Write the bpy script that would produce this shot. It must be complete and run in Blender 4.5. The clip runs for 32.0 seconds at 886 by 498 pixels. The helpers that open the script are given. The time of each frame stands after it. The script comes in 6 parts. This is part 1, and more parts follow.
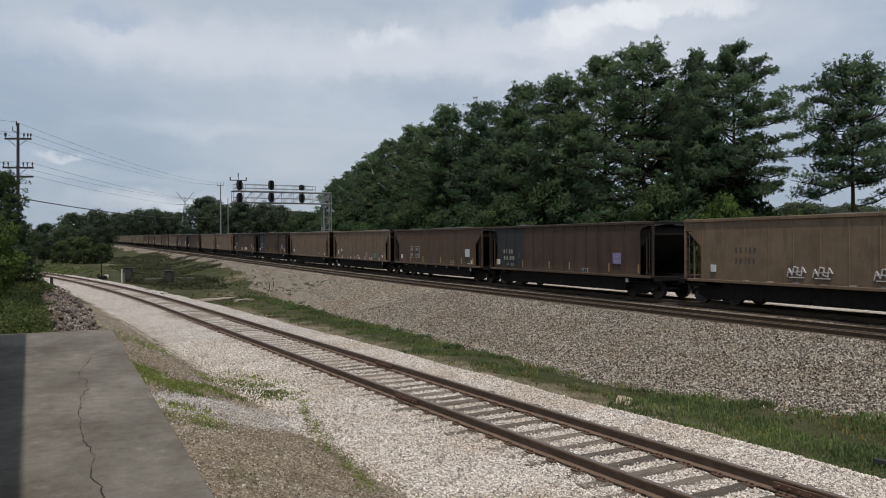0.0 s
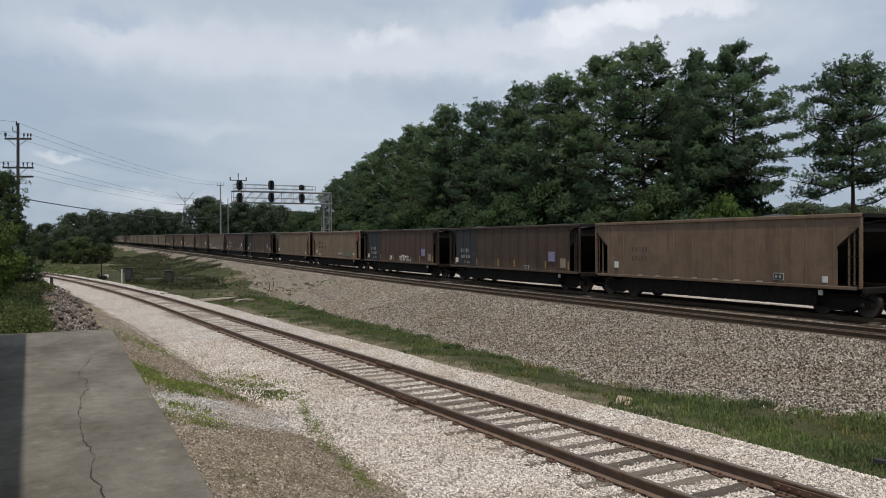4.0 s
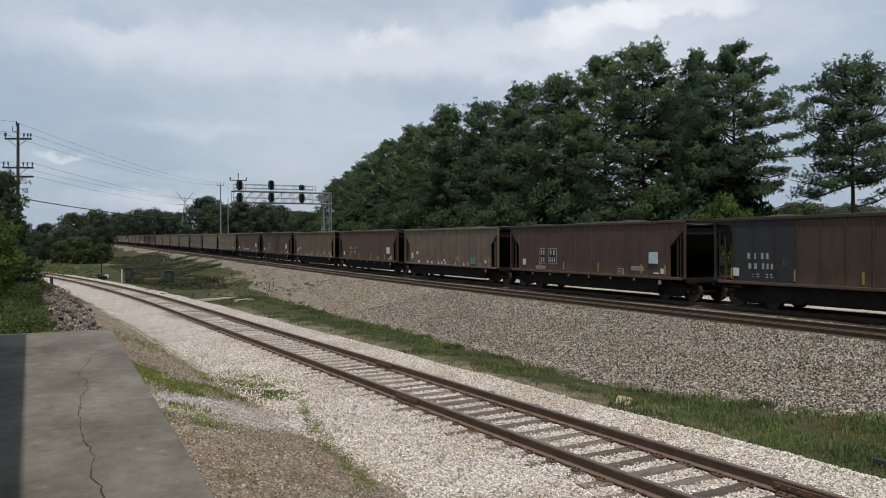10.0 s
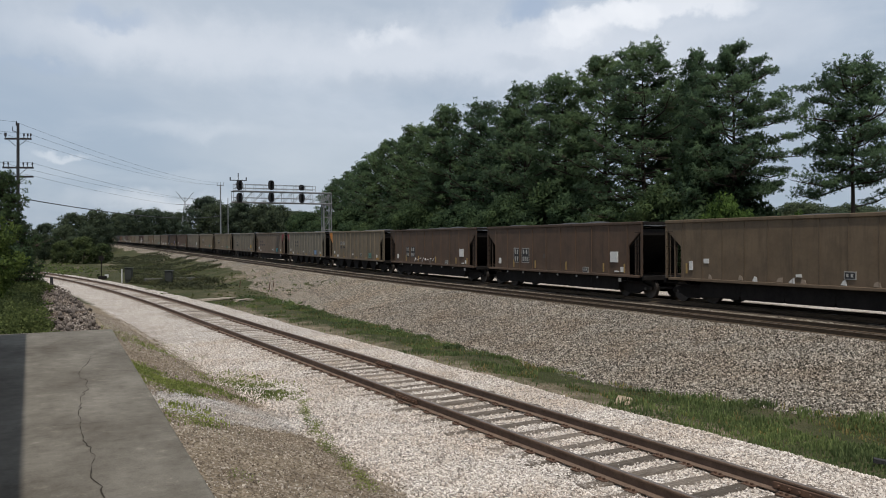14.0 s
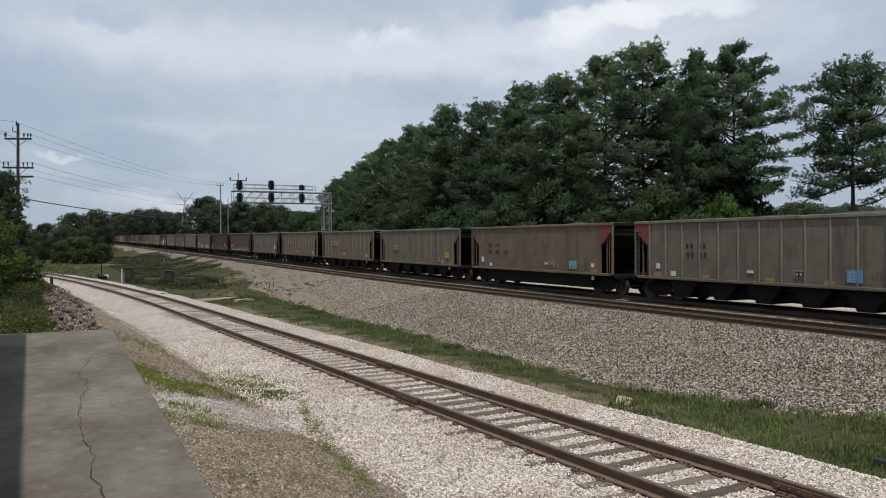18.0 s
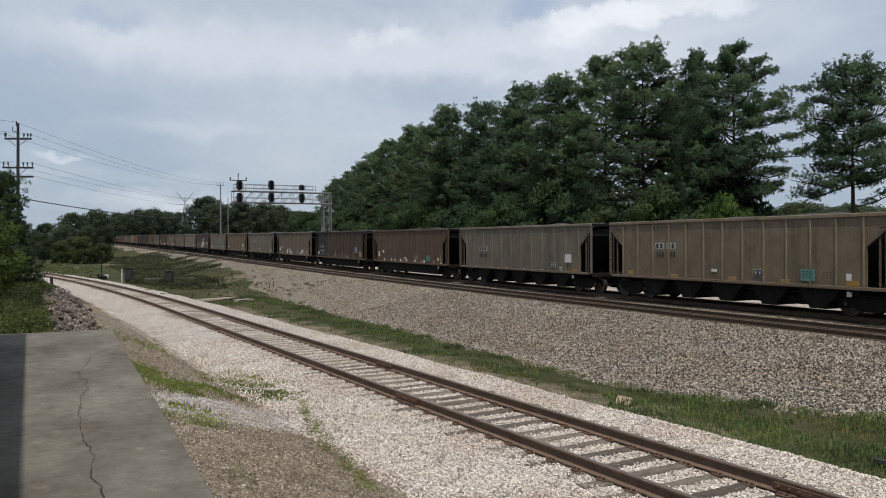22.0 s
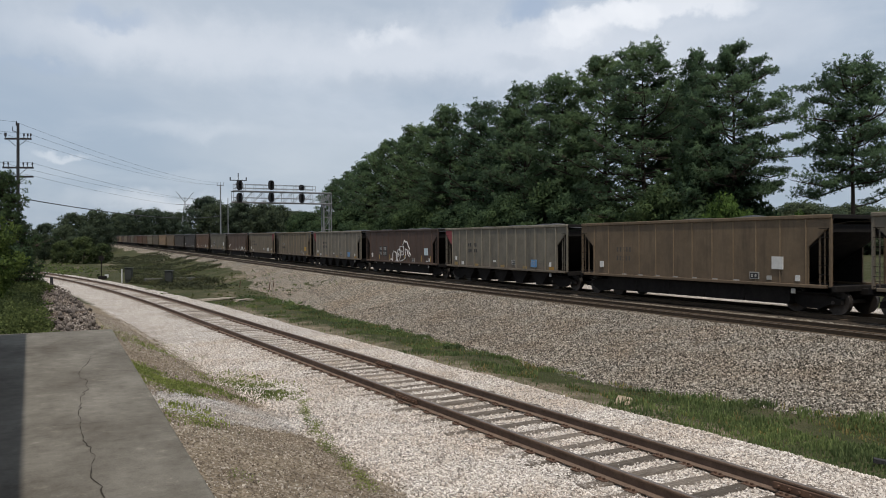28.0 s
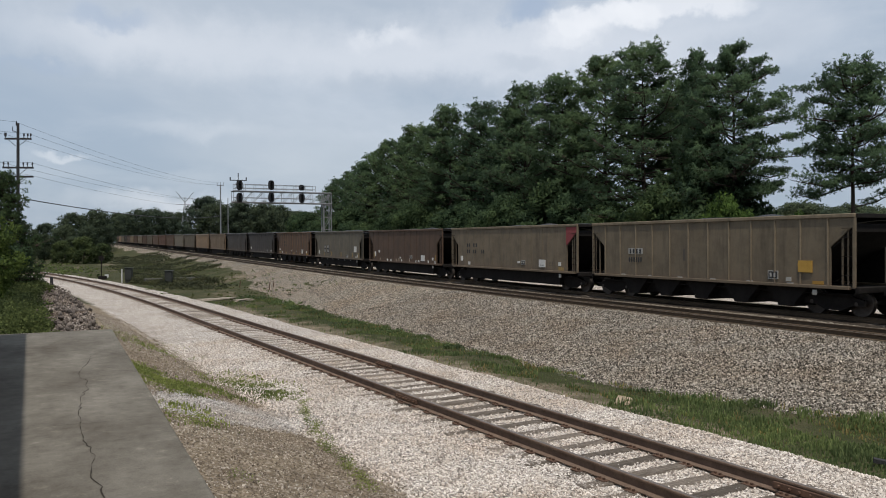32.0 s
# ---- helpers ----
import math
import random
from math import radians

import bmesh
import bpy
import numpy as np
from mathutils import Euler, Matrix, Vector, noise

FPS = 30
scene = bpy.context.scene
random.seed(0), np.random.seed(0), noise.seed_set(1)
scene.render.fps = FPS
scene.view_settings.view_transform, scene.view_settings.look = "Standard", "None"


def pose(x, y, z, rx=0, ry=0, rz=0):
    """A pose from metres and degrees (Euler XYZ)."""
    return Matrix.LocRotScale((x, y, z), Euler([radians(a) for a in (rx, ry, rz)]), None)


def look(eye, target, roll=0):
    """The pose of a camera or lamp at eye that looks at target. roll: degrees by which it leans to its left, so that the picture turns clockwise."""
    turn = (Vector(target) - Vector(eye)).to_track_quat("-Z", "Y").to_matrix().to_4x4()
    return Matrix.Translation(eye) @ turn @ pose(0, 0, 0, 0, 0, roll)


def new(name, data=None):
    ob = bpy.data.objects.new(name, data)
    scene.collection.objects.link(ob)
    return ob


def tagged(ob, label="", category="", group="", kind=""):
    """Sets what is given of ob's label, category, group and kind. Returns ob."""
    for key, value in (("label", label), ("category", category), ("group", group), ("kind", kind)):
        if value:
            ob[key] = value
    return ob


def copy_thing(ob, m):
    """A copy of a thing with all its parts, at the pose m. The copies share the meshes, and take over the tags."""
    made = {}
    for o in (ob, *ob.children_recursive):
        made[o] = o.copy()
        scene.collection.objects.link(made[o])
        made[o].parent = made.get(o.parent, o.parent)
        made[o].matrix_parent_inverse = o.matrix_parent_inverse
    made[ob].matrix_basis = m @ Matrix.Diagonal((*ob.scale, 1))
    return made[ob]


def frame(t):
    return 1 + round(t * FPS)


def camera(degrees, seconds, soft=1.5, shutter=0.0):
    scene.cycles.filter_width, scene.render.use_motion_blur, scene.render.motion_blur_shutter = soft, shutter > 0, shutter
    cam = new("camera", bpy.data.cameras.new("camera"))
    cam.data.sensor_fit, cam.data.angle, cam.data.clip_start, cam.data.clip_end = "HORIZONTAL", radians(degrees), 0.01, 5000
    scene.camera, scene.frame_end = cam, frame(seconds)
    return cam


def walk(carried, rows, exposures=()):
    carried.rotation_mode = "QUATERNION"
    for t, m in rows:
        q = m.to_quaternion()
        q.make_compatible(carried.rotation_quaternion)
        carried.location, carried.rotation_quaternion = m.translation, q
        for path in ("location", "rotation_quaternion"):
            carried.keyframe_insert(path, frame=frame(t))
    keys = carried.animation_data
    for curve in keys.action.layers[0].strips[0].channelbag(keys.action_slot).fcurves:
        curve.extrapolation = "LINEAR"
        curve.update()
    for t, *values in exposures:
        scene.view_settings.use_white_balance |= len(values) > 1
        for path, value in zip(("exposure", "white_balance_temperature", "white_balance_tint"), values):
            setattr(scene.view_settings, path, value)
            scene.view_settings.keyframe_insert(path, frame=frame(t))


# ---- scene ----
cam = camera(60.0, 32.0, soft=1.0, shutter=0.06)
EYE = Vector((0.0, 0.0, 3.02))
YAW = radians(26.5)
VIEW = look(EYE, EYE + Vector((math.sin(YAW), math.cos(YAW), -0.00737)), -0.3)
walk(cam, [(0.0, VIEW), (32.0, VIEW)], [(0.0, -0.10), (3.0, -0.06), (6.0, 0.0), (32.0, 0.0)])

# ---- world and sun ----
SUN_EL, SUN_AZ = radians(68), radians(206)   # azimuth from +Y, clockwise
world = bpy.data.worlds.new("sky")
scene.world = world
world.use_nodes = True
wn, wl = world.node_tree.nodes, world.node_tree.links
wn.clear()
w_out = wn.new("ShaderNodeOutputWorld")
w_bg = wn.new("ShaderNodeBackground")
sky = wn.new("ShaderNodeTexSky")
sky.sky_type, sky.sun_disc = "NISHITA", False
sky.sun_elevation, sky.sun_rotation = SUN_EL, SUN_AZ
sky.air_density, sky.dust_density = 1.0, 2.0
sky_gain = wn.new("ShaderNodeMix")
sky_gain.data_type, sky_gain.blend_type = "RGBA", "MULTIPLY"
sky_gain.inputs["Factor"].default_value = 1.0
wl.new(sky.outputs["Color"], sky_gain.inputs["A"])
sky_gain.inputs["B"].default_value = (0.9, 0.9, 0.9, 1)
w_tc = wn.new("ShaderNodeTexCoord")


def cloud_layer(scale, stretch, detail, lo, hi, shift):
    mp = wn.new("ShaderNodeMapping")
    mp.inputs["Scale"].default_value = (scale, scale, scale * stretch)
    mp.inputs["Location"].default_value = shift
    wl.new(w_tc.outputs["Generated"], mp.inputs["Vector"])
    nz = wn.new("ShaderNodeTexNoise")
    nz.inputs["Scale"].default_value, nz.inputs["Detail"].default_value = 1.0, detail
    nz.inputs["Roughness"].default_value, nz.inputs["Distortion"].default_value = 0.55, 0.3
    wl.new(mp.outputs["Vector"], nz.inputs["Vector"])
    rp = wn.new("ShaderNodeMapRange")
    rp.interpolation_type = "SMOOTHSTEP"
    rp.inputs["From Min"].default_value, rp.inputs["From Max"].default_value = lo, hi
    wl.new(nz.outputs["Fac"], rp.inputs["Value"])
    return rp.outputs["Result"]


def w_mix(fac, a, b):
    m = wn.new("ShaderNodeMix")
    m.data_type = "RGBA"
    for key, v in (("Factor", fac), ("A", a), ("B", b)):
        if isinstance(v, (tuple, float)):
            m.inputs[key].default_value = v
        else:
            wl.new(v, m.inputs[key])
    return m.outputs["Result"]


w_warp = wn.new("ShaderNodeTexNoise")
w_warp.inputs["Scale"].default_value, w_warp.inputs["Detail"].default_value, w_warp.inputs["Roughness"].default_value = 13.0, 9, 0.60
wl.new(w_tc.outputs["Generated"], w_warp.inputs["Vector"])
w_shift = wn.new("ShaderNodeVectorMath")
w_shift.operation = "MULTIPLY_ADD"
wl.new(w_warp.outputs["Color"], w_shift.inputs[0])
w_shift.inputs[1].default_value = (0.10, 0.10, 0.075)
w_half = wn.new("ShaderNodeVectorMath")
wl.new(w_tc.outputs["Generated"], w_half.inputs[0])
w_half.inputs[1].default_value = (-0.05, -0.05, -0.0375)
wl.new(w_half.outputs["Vector"], w_shift.inputs[2])


def cloud_bank(x, z, rx, rz, lo, hi):
    """A ragged bank of cloud: x, z as the view's sideways and upward tangents."""
    d = Vector((math.sin(YAW), math.cos(YAW), 0)) + Vector((math.cos(YAW), -math.sin(YAW), 0)) * x + Vector((0, 0, z))
    mp = wn.new("ShaderNodeMapping")
    mp.vector_type = "TEXTURE"
    mp.inputs["Location"].default_value = d.normalized()
    mp.inputs["Rotation"].default_value = (0, 0, -YAW)
    mp.inputs["Scale"].default_value = (rx, rx, rz)
    wl.new(w_shift.outputs["Vector"], mp.inputs["Vector"])
    ln = wn.new("ShaderNodeVectorMath")
    ln.operation = "LENGTH"
    wl.new(mp.outputs["Vector"], ln.inputs[0])
    rp = wn.new("ShaderNodeMapRange")
    rp.interpolation_type = "SMOOTHSTEP"
    rp.inputs["From Min"].default_value, rp.inputs["From Max"].default_value = 1.0, lo
    rp.inputs["To Max"].default_value = hi
    wl.new(ln.outputs["Value"], rp.inputs["Value"])
    return rp.outputs["Result"]


deck = cloud_layer(1.6, 2.6, 5, 0.36, 0.62, (3.1, 0.4, 0.2))
bright = cloud_layer(2.6, 2.0, 7, 0.52, 0.80, (5.7, 1.3, 4.1))
wisps = cloud_layer(7.0, 3.2, 9, 0.42, 0.72, (1.7, 2.2, 0.6))
CLOUD_GREY, CLOUD_WHITE, CLOUD_BLUE = (4.8, 5.5, 6.5, 1), (8.9, 9.2, 9.8, 1), (4.2, 5.2, 6.8, 1)
grey_sky = w_mix(deck, (4.1, 5.0, 6.2, 1), (5.4, 6.1, 7.0, 1))
lit_sky = w_mix(bright, grey_sky, (6.7, 7.3, 8.2, 1))
thin = wn.new("ShaderNodeMath")
thin.operation = "MULTIPLY"
wl.new(wisps, thin.inputs[0])
thin.inputs[1].default_value = 0.35
lit_sky = w_mix(thin.outputs[0], lit_sky, (6.5, 7.1, 7.9, 1))
# broad pale banks first, then grey bellies, blue gaps and bright crests
for tint, banks in ((CLOUD_WHITE, ((-0.42, 0.270, 0.24, 0.055, 0.0, 0.55), (-0.12, 0.245, 0.34, 0.060, 0.0, 0.60), (0.12, 0.250, 0.26, 0.075, 0.1, 0.62), (0.36, 0.265, 0.26, 0.085, 0.1, 0.55), (-0.36, 0.055, 0.16, 0.022, 0.0, 0.5), (-0.30, 0.150, 0.13, 0.020, 0.0, 0.25))),
                    (CLOUD_GREY, ((0.46, 0.170, 0.20, 0.085, 0.0, 0.85), (0.40, 0.265, 0.10, 0.025, 0.0, 0.5), (-0.02, 0.205, 0.20, 0.020, 0.0, 0.45), (0.10, 0.235, 0.06, 0.015, 0.2, 0.35))),
                    (CLOUD_BLUE, ((0.115, 0.305, 0.045, 0.022, 0.3, 0.8), (-0.44, 0.300, 0.06, 0.018, 0.2, 0.55), (-0.53, 0.232, 0.08, 0.012, 0.2, 0.35))),
                    ((10.2, 10.4, 10.8, 1), ((-0.095, 0.262, 0.028, 0.018, 0.1, 0.3), (-0.071, 0.272, 0.028, 0.016, 0.2, 0.45), (-0.046, 0.265, 0.030, 0.018, 0.1, 0.3), (0.166, 0.282, 0.030, 0.024, 0.6, 0.6), (0.192, 0.290, 0.032, 0.025, 0.6, 0.6), (0.218, 0.298, 0.034, 0.026, 0.6, 0.65), (0.246, 0.304, 0.034, 0.026, 0.6, 0.65), (0.30, 0.315, 0.11, 0.022, 0.55, 0.7), (0.165, 0.268, 0.06, 0.020, 0.4, 0.55), (-0.49, 0.125, 0.05, 0.007, 0.2, 0.35)))):
    for bank in banks:
        lit_sky = w_mix(cloud_bank(*bank), lit_sky, tint)
w_all = w_mix(0.82, sky_gain.outputs["Result"], lit_sky)
wl.new(w_all, w_bg.inputs["Color"])
w_bg.inputs["Strength"].default_value = 0.1
wl.new(w_bg.outputs["Background"], w_out.inputs["Surface"])

sun = new("sun", bpy.data.lights.new("sun", "SUN"))
sun.data.energy, sun.data.angle, sun.data.color = 3.4, radians(1.6), (1.0, 0.94, 0.85)
SUN_DIR = Vector((math.sin(SUN_AZ) * math.cos(SUN_EL), math.cos(SUN_AZ) * math.cos(SUN_EL), math.sin(SUN_EL)))
sun.matrix_basis = look(SUN_DIR * 100, (0, 0, 0))


# ---- materials ----
def shader(name):
    m = bpy.data.materials.new(name)
    m.use_nodes = True
    nt = m.node_tree
    return m, nt.nodes, nt.links, nt.nodes["Principled BSDF"]


def tex_noise(n, l, scale, detail=4, rough=0.6, coord="Object", stretch=(1, 1, 1)):
    tc = n.new("ShaderNodeTexCoord")
    mp = n.new("ShaderNodeMapping")
    mp.inputs["Scale"].default_value = stretch
    nz = n.new("ShaderNodeTexNoise")
    nz.inputs["Scale"].default_value, nz.inputs["Detail"].default_value, nz.inputs["Roughness"].default_value = scale, detail, rough
    l.new(tc.outputs[coord], mp.inputs["Vector"])
    l.new(mp.outputs["Vector"], nz.inputs["Vector"])
    return nz


def ramp(n, l, src, stops):
    r = n.new("ShaderNodeValToRGB")
    e = r.color_ramp.elements
    while len(e) < len(stops):
        e.new(0.5)
    for k, (p, c) in enumerate(stops):
        e[k].position, e[k].color = p, (*c, 1)
    l.new(src, r.inputs["Fac"])
    return r.outputs["Color"]


def mixed(n, l, fac, a, b, mode="MIX"):
    m = n.new("ShaderNodeMix")
    m.data_type, m.blend_type = "RGBA", mode
    for key, v in (("Factor", fac), ("A", a), ("B", b)):
        if isinstance(v, (int, float)):
            m.inputs[key].default_value = v
        elif isinstance(v, tuple):
            m.inputs[key].default_value = (*v, 1)
        else:
            l.new(v, m.inputs[key])
    return m.outputs["Result"]


def bump(n, l, p, height, strength, dist):
    b = n.new("ShaderNodeBump")
    b.inputs["Strength"].default_value, b.inputs["Distance"].default_value = strength, dist
    l.new(height, b.inputs["Height"])
    l.new(b.outputs["Normal"], p.inputs["Normal"])
    return b


def surface(name, dark, light, scale, rough=0.8, metal=0.0, relief=0.3, dist=0.01, stretch=(1, 1, 1), fine=None, vary=0.0):
    """Two scales of noise between two colours, with bump."""
    m, n, l, p = shader(name)
    a = tex_noise(n, l, scale, 5, 0.65, stretch=stretch)
    b = tex_noise(n, l, fine or scale * 9, 3, 0.6, stretch=stretch)
    mid = tuple((x + y) / 2 for x, y in zip(dark, light))
    c1 = ramp(n, l, a.outputs["Fac"], [(0.3, dark), (0.7, light)])
    c2 = ramp(n, l, b.outputs["Fac"], [(0.3, tuple(0.7 * x for x in mid)), (0.7, tuple(min(1, 1.25 * x) for x in mid))])
    col = mixed(n, l, 0.4, c1, c2)
    if vary:
        oi = n.new("ShaderNodeObjectInfo")
        v = ramp(n, l, oi.outputs["Random"], [(0.0, (1 - vary,) * 3), (1.0, (1 + vary * 0.6,) * 3)])
        col = mixed(n, l, 1.0, col, v, "MULTIPLY")
    l.new(col, p.inputs["Base Color"])
    p.inputs["Roughness"].default_value, p.inputs["Metallic"].default_value = rough, metal
    p.inputs["Specular IOR Level"].default_value = 0.15 if rough >= 0.85 else 0.4
    bump(n, l, p, b.outputs["Fac"], relief, dist)
    return m


def gravel_look(n, l, scale, tones, coord="Object"):
    """Colour and height of broken stone: voronoi cells with their own tone, shade painted into the gaps."""
    tc = n.new("ShaderNodeTexCoord")
    v = n.new("ShaderNodeTexVoronoi")
    v.inputs["Scale"].default_value = scale
    l.new(tc.outputs[coord], v.inputs["Vector"])
    sep = n.new("ShaderNodeSeparateColor")
    l.new(v.outputs["Color"], sep.inputs["Color"])
    col = ramp(n, l, sep.outputs["Red"], tones)
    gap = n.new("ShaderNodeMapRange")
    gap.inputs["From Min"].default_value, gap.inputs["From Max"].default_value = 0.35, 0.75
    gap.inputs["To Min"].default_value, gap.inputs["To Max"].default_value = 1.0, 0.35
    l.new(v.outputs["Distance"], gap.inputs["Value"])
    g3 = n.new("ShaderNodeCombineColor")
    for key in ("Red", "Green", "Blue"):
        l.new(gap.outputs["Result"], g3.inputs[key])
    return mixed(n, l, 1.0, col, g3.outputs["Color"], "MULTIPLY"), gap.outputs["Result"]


WHITE_TONES = [(0.0, (0.26, 0.225, 0.20)), (0.25, (0.52, 0.462, 0.412)), (0.6, (0.69, 0.63, 0.572)), (1.0, (0.86, 0.80, 0.745))]
PINK_TONES = [(0.0, (0.024, 0.021, 0.018)), (0.27, (0.110, 0.097, 0.081)), (0.61, (0.286, 0.253, 0.213)), (1.0, (0.63, 0.575, 0.505))]


def ground_material():
    m, n, l, p = shader("ground")

    def zone(key, lo, hi, wob, scale):
        at = n.new("ShaderNodeAttribute")
        at.attribute_name = key
        nz = tex_noise(n, l, scale, 4, 0.65)
        sc = n.new("ShaderNodeMath")
        sc.operation = "MULTIPLY_ADD"
        l.new(nz.outputs["Fac"], sc.inputs[0])
        sc.inputs[1].default_value, sc.inputs[2].default_value = wob, -wob / 2
        ad = n.new("ShaderNodeMath")
        l.new(sc.outputs[0], ad.inputs[0])
        l.new(at.outputs["Fac"], ad.inputs[1])
        mr = n.new("ShaderNodeMapRange")
        mr.inputs["From Min"].default_value, mr.inputs["From Max"].default_value = lo, hi
        l.new(ad.outputs[0], mr.inputs["Value"])
        return mr.outputs["Result"]

    g1 = tex_noise(n, l, 0.35, 6, 0.65)
    g2 = tex_noise(n, l, 14.0, 4, 0.7)
    grass = ramp(n, l, g1.outputs["Fac"], [(0.3, (0.034, 0.040, 0.017)), (0.46, (0.054, 0.052, 0.026)), (0.6, (0.105, 0.085, 0.055))])
    grass = mixed(n, l, 0.5, grass, ramp(n, l, g2.outputs["Fac"], [(0.3, (0.012, 0.019, 0.007)), (0.7, (0.055, 0.07, 0.026))]))
    d1 = tex_noise(n, l, 1.3, 6, 0.7)
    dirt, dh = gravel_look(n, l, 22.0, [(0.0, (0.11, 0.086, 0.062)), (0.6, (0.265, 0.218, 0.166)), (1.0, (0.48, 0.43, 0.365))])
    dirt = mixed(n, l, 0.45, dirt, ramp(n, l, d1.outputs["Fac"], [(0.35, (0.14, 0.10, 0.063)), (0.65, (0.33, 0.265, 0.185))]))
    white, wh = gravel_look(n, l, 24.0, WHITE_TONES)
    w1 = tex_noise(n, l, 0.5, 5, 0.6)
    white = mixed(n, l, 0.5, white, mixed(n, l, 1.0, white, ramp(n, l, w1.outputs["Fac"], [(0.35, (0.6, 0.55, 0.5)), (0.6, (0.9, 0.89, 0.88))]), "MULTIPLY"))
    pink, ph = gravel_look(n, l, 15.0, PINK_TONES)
    k1 = tex_noise(n, l, 0.25, 6, 0.65)
    pink = mixed(n, l, 1.0, pink, ramp(n, l, k1.outputs["Fac"], [(0.35, (0.9, 0.8, 0.7)), (0.55, (1, 0.97, 0.92)), (0.7, (0.92, 0.9, 0.88))]), "MULTIPLY")
    col = mixed(n, l, zone("dirt", -0.25, 0.35, 1.6, 1.1), grass, dirt)
    col = mixed(n, l, zone("pink", -0.12, 0.18, 1.2, 1.3), col, pink)
    col = mixed(n, l, zone("white", -0.1, 0.2, 1.1, 1.6), col, white)
    # Oily dark track bed, with the shade between the rails painted in.
    oily_shaded_bed = mixed(n, l, 0.9, pink, (0.036, 0.028, 0.022))
    col = mixed(n, l, zone("bed", -0.05, 0.15, 0.5, 2.5), col, oily_shaded_bed)
    l.new(col, p.inputs["Base Color"])
    p.inputs["Roughness"].default_value = 0.95
    p.inputs["Specular IOR Level"].default_value = 0.08
    hs = n.new("ShaderNodeMath")
    l.new(wh, hs.inputs[0])
    l.new(ph, hs.inputs[1])
    bump(n, l, p, hs.outputs[0], 0.8, 0.03)
    return m


def paint_material():
    """Weathered hopper paint; the tone comes from the object's own colour."""
    m, n, l, p = shader("hopper_paint")
    oi = n.new("ShaderNodeObjectInfo")
    st = tex_noise(n, l, 1.6, 6, 0.7, stretch=(2.2, 1.6, 0.22))
    sp = tex_noise(n, l, 0.9, 6, 0.7)
    fn = tex_noise(n, l, 22, 4, 0.7)
    streak = ramp(n, l, st.outputs["Fac"], [(0.3, (0.64, 0.63, 0.61)), (0.52, (1, 1, 1)), (0.75, (1.0, 0.95, 0.87))])
    col = mixed(n, l, 1.0, oi.outputs["Color"], streak, "MULTIPLY")
    blot = ramp(n, l, sp.outputs["Fac"], [(0.36, (0.72, 0.71, 0.68)), (0.6, (1.06, 1.05, 1.02))])
    col = mixed(n, l, 1.0, col, blot, "MULTIPLY")
    rust = n.new("ShaderNodeMapRange")
    rust.inputs["From Min"].default_value, rust.inputs["From Max"].default_value = 0.60, 0.72
    l.new(fn.outputs["Fac"], rust.inputs["Value"])
    col = mixed(n, l, rust.outputs["Result"], col, (0.085, 0.045, 0.025))
    tc = n.new("ShaderNodeTexCoord")
    xyz = n.new("ShaderNodeSeparateXYZ")
    l.new(tc.outputs["Object"], xyz.inputs["Vector"])
    foot = n.new("ShaderNodeMath")
    foot.operation = "MULTIPLY_ADD"
    l.new(sp.outputs["Fac"], foot.inputs[0])
    foot.inputs[1].default_value = -1.3
    l.new(xyz.outputs["Z"], foot.inputs[2])
    low = n.new("ShaderNodeMapRange")
    low.inputs["From Min"].default_value, low.inputs["From Max"].default_value = 0.85, 0.35
    low.inputs["To Max"].default_value = 0.4
    l.new(foot.outputs[0], low.inputs["Value"])
    col = mixed(n, l, low.outputs["Result"], col, (0.115, 0.075, 0.048))
    l.new(col, p.inputs["Base Color"])
    p.inputs["Roughness"].default_value = 0.75
    bump(n, l, p, fn.outputs["Fac"], 0.15, 0.006)
    return m


M_ground = ground_material()
M_paint = paint_material()
M_rail = surface("rusty_rail", (0.085, 0.055, 0.040), (0.190, 0.130, 0.095), 6, 0.8, 0.05, 0.3, 0.004)
M_rail_main = surface("brown_main_rail", (0.040, 0.027, 0.017), (0.110, 0.075, 0.046), 6, 0.8, 0.1, 0.3, 0.004)
M_railhead = surface("worn_rail_head", (0.16, 0.12, 0.10), (0.27, 0.23, 0.20), 5, 0.45, 0.7, 0.1, 0.002)
M_tie = surface("weathered_tie", (0.105, 0.085, 0.068), (0.44, 0.37, 0.305), 5.0, 0.95, 0, 1.0, 0.04, stretch=(0.5, 6, 6), vary=0.35)
M_plate = surface("rusty_plate", (0.06, 0.035, 0.025), (0.15, 0.085, 0.055), 9, 0.8, 0.2)
# Grime, and the shade of car ends and undersides, put into one black.
M_black = surface("grimy_shaded_steel", (0.007, 0.006, 0.006), (0.022, 0.019, 0.017), 4, 0.92, 0.0)
M_wheel = surface("oily_steel_wheel", (0.03, 0.025, 0.022), (0.10, 0.085, 0.075), 7, 0.55, 0.6)
M_coal = surface("coal_load", (0.010, 0.010, 0.011), (0.045, 0.045, 0.048), 5, 0.6, 0, 0.8, 0.05)
M_sticker = surface("faded_white_sticker", (0.45, 0.44, 0.42), (0.62, 0.61, 0.58), 8, 0.7)
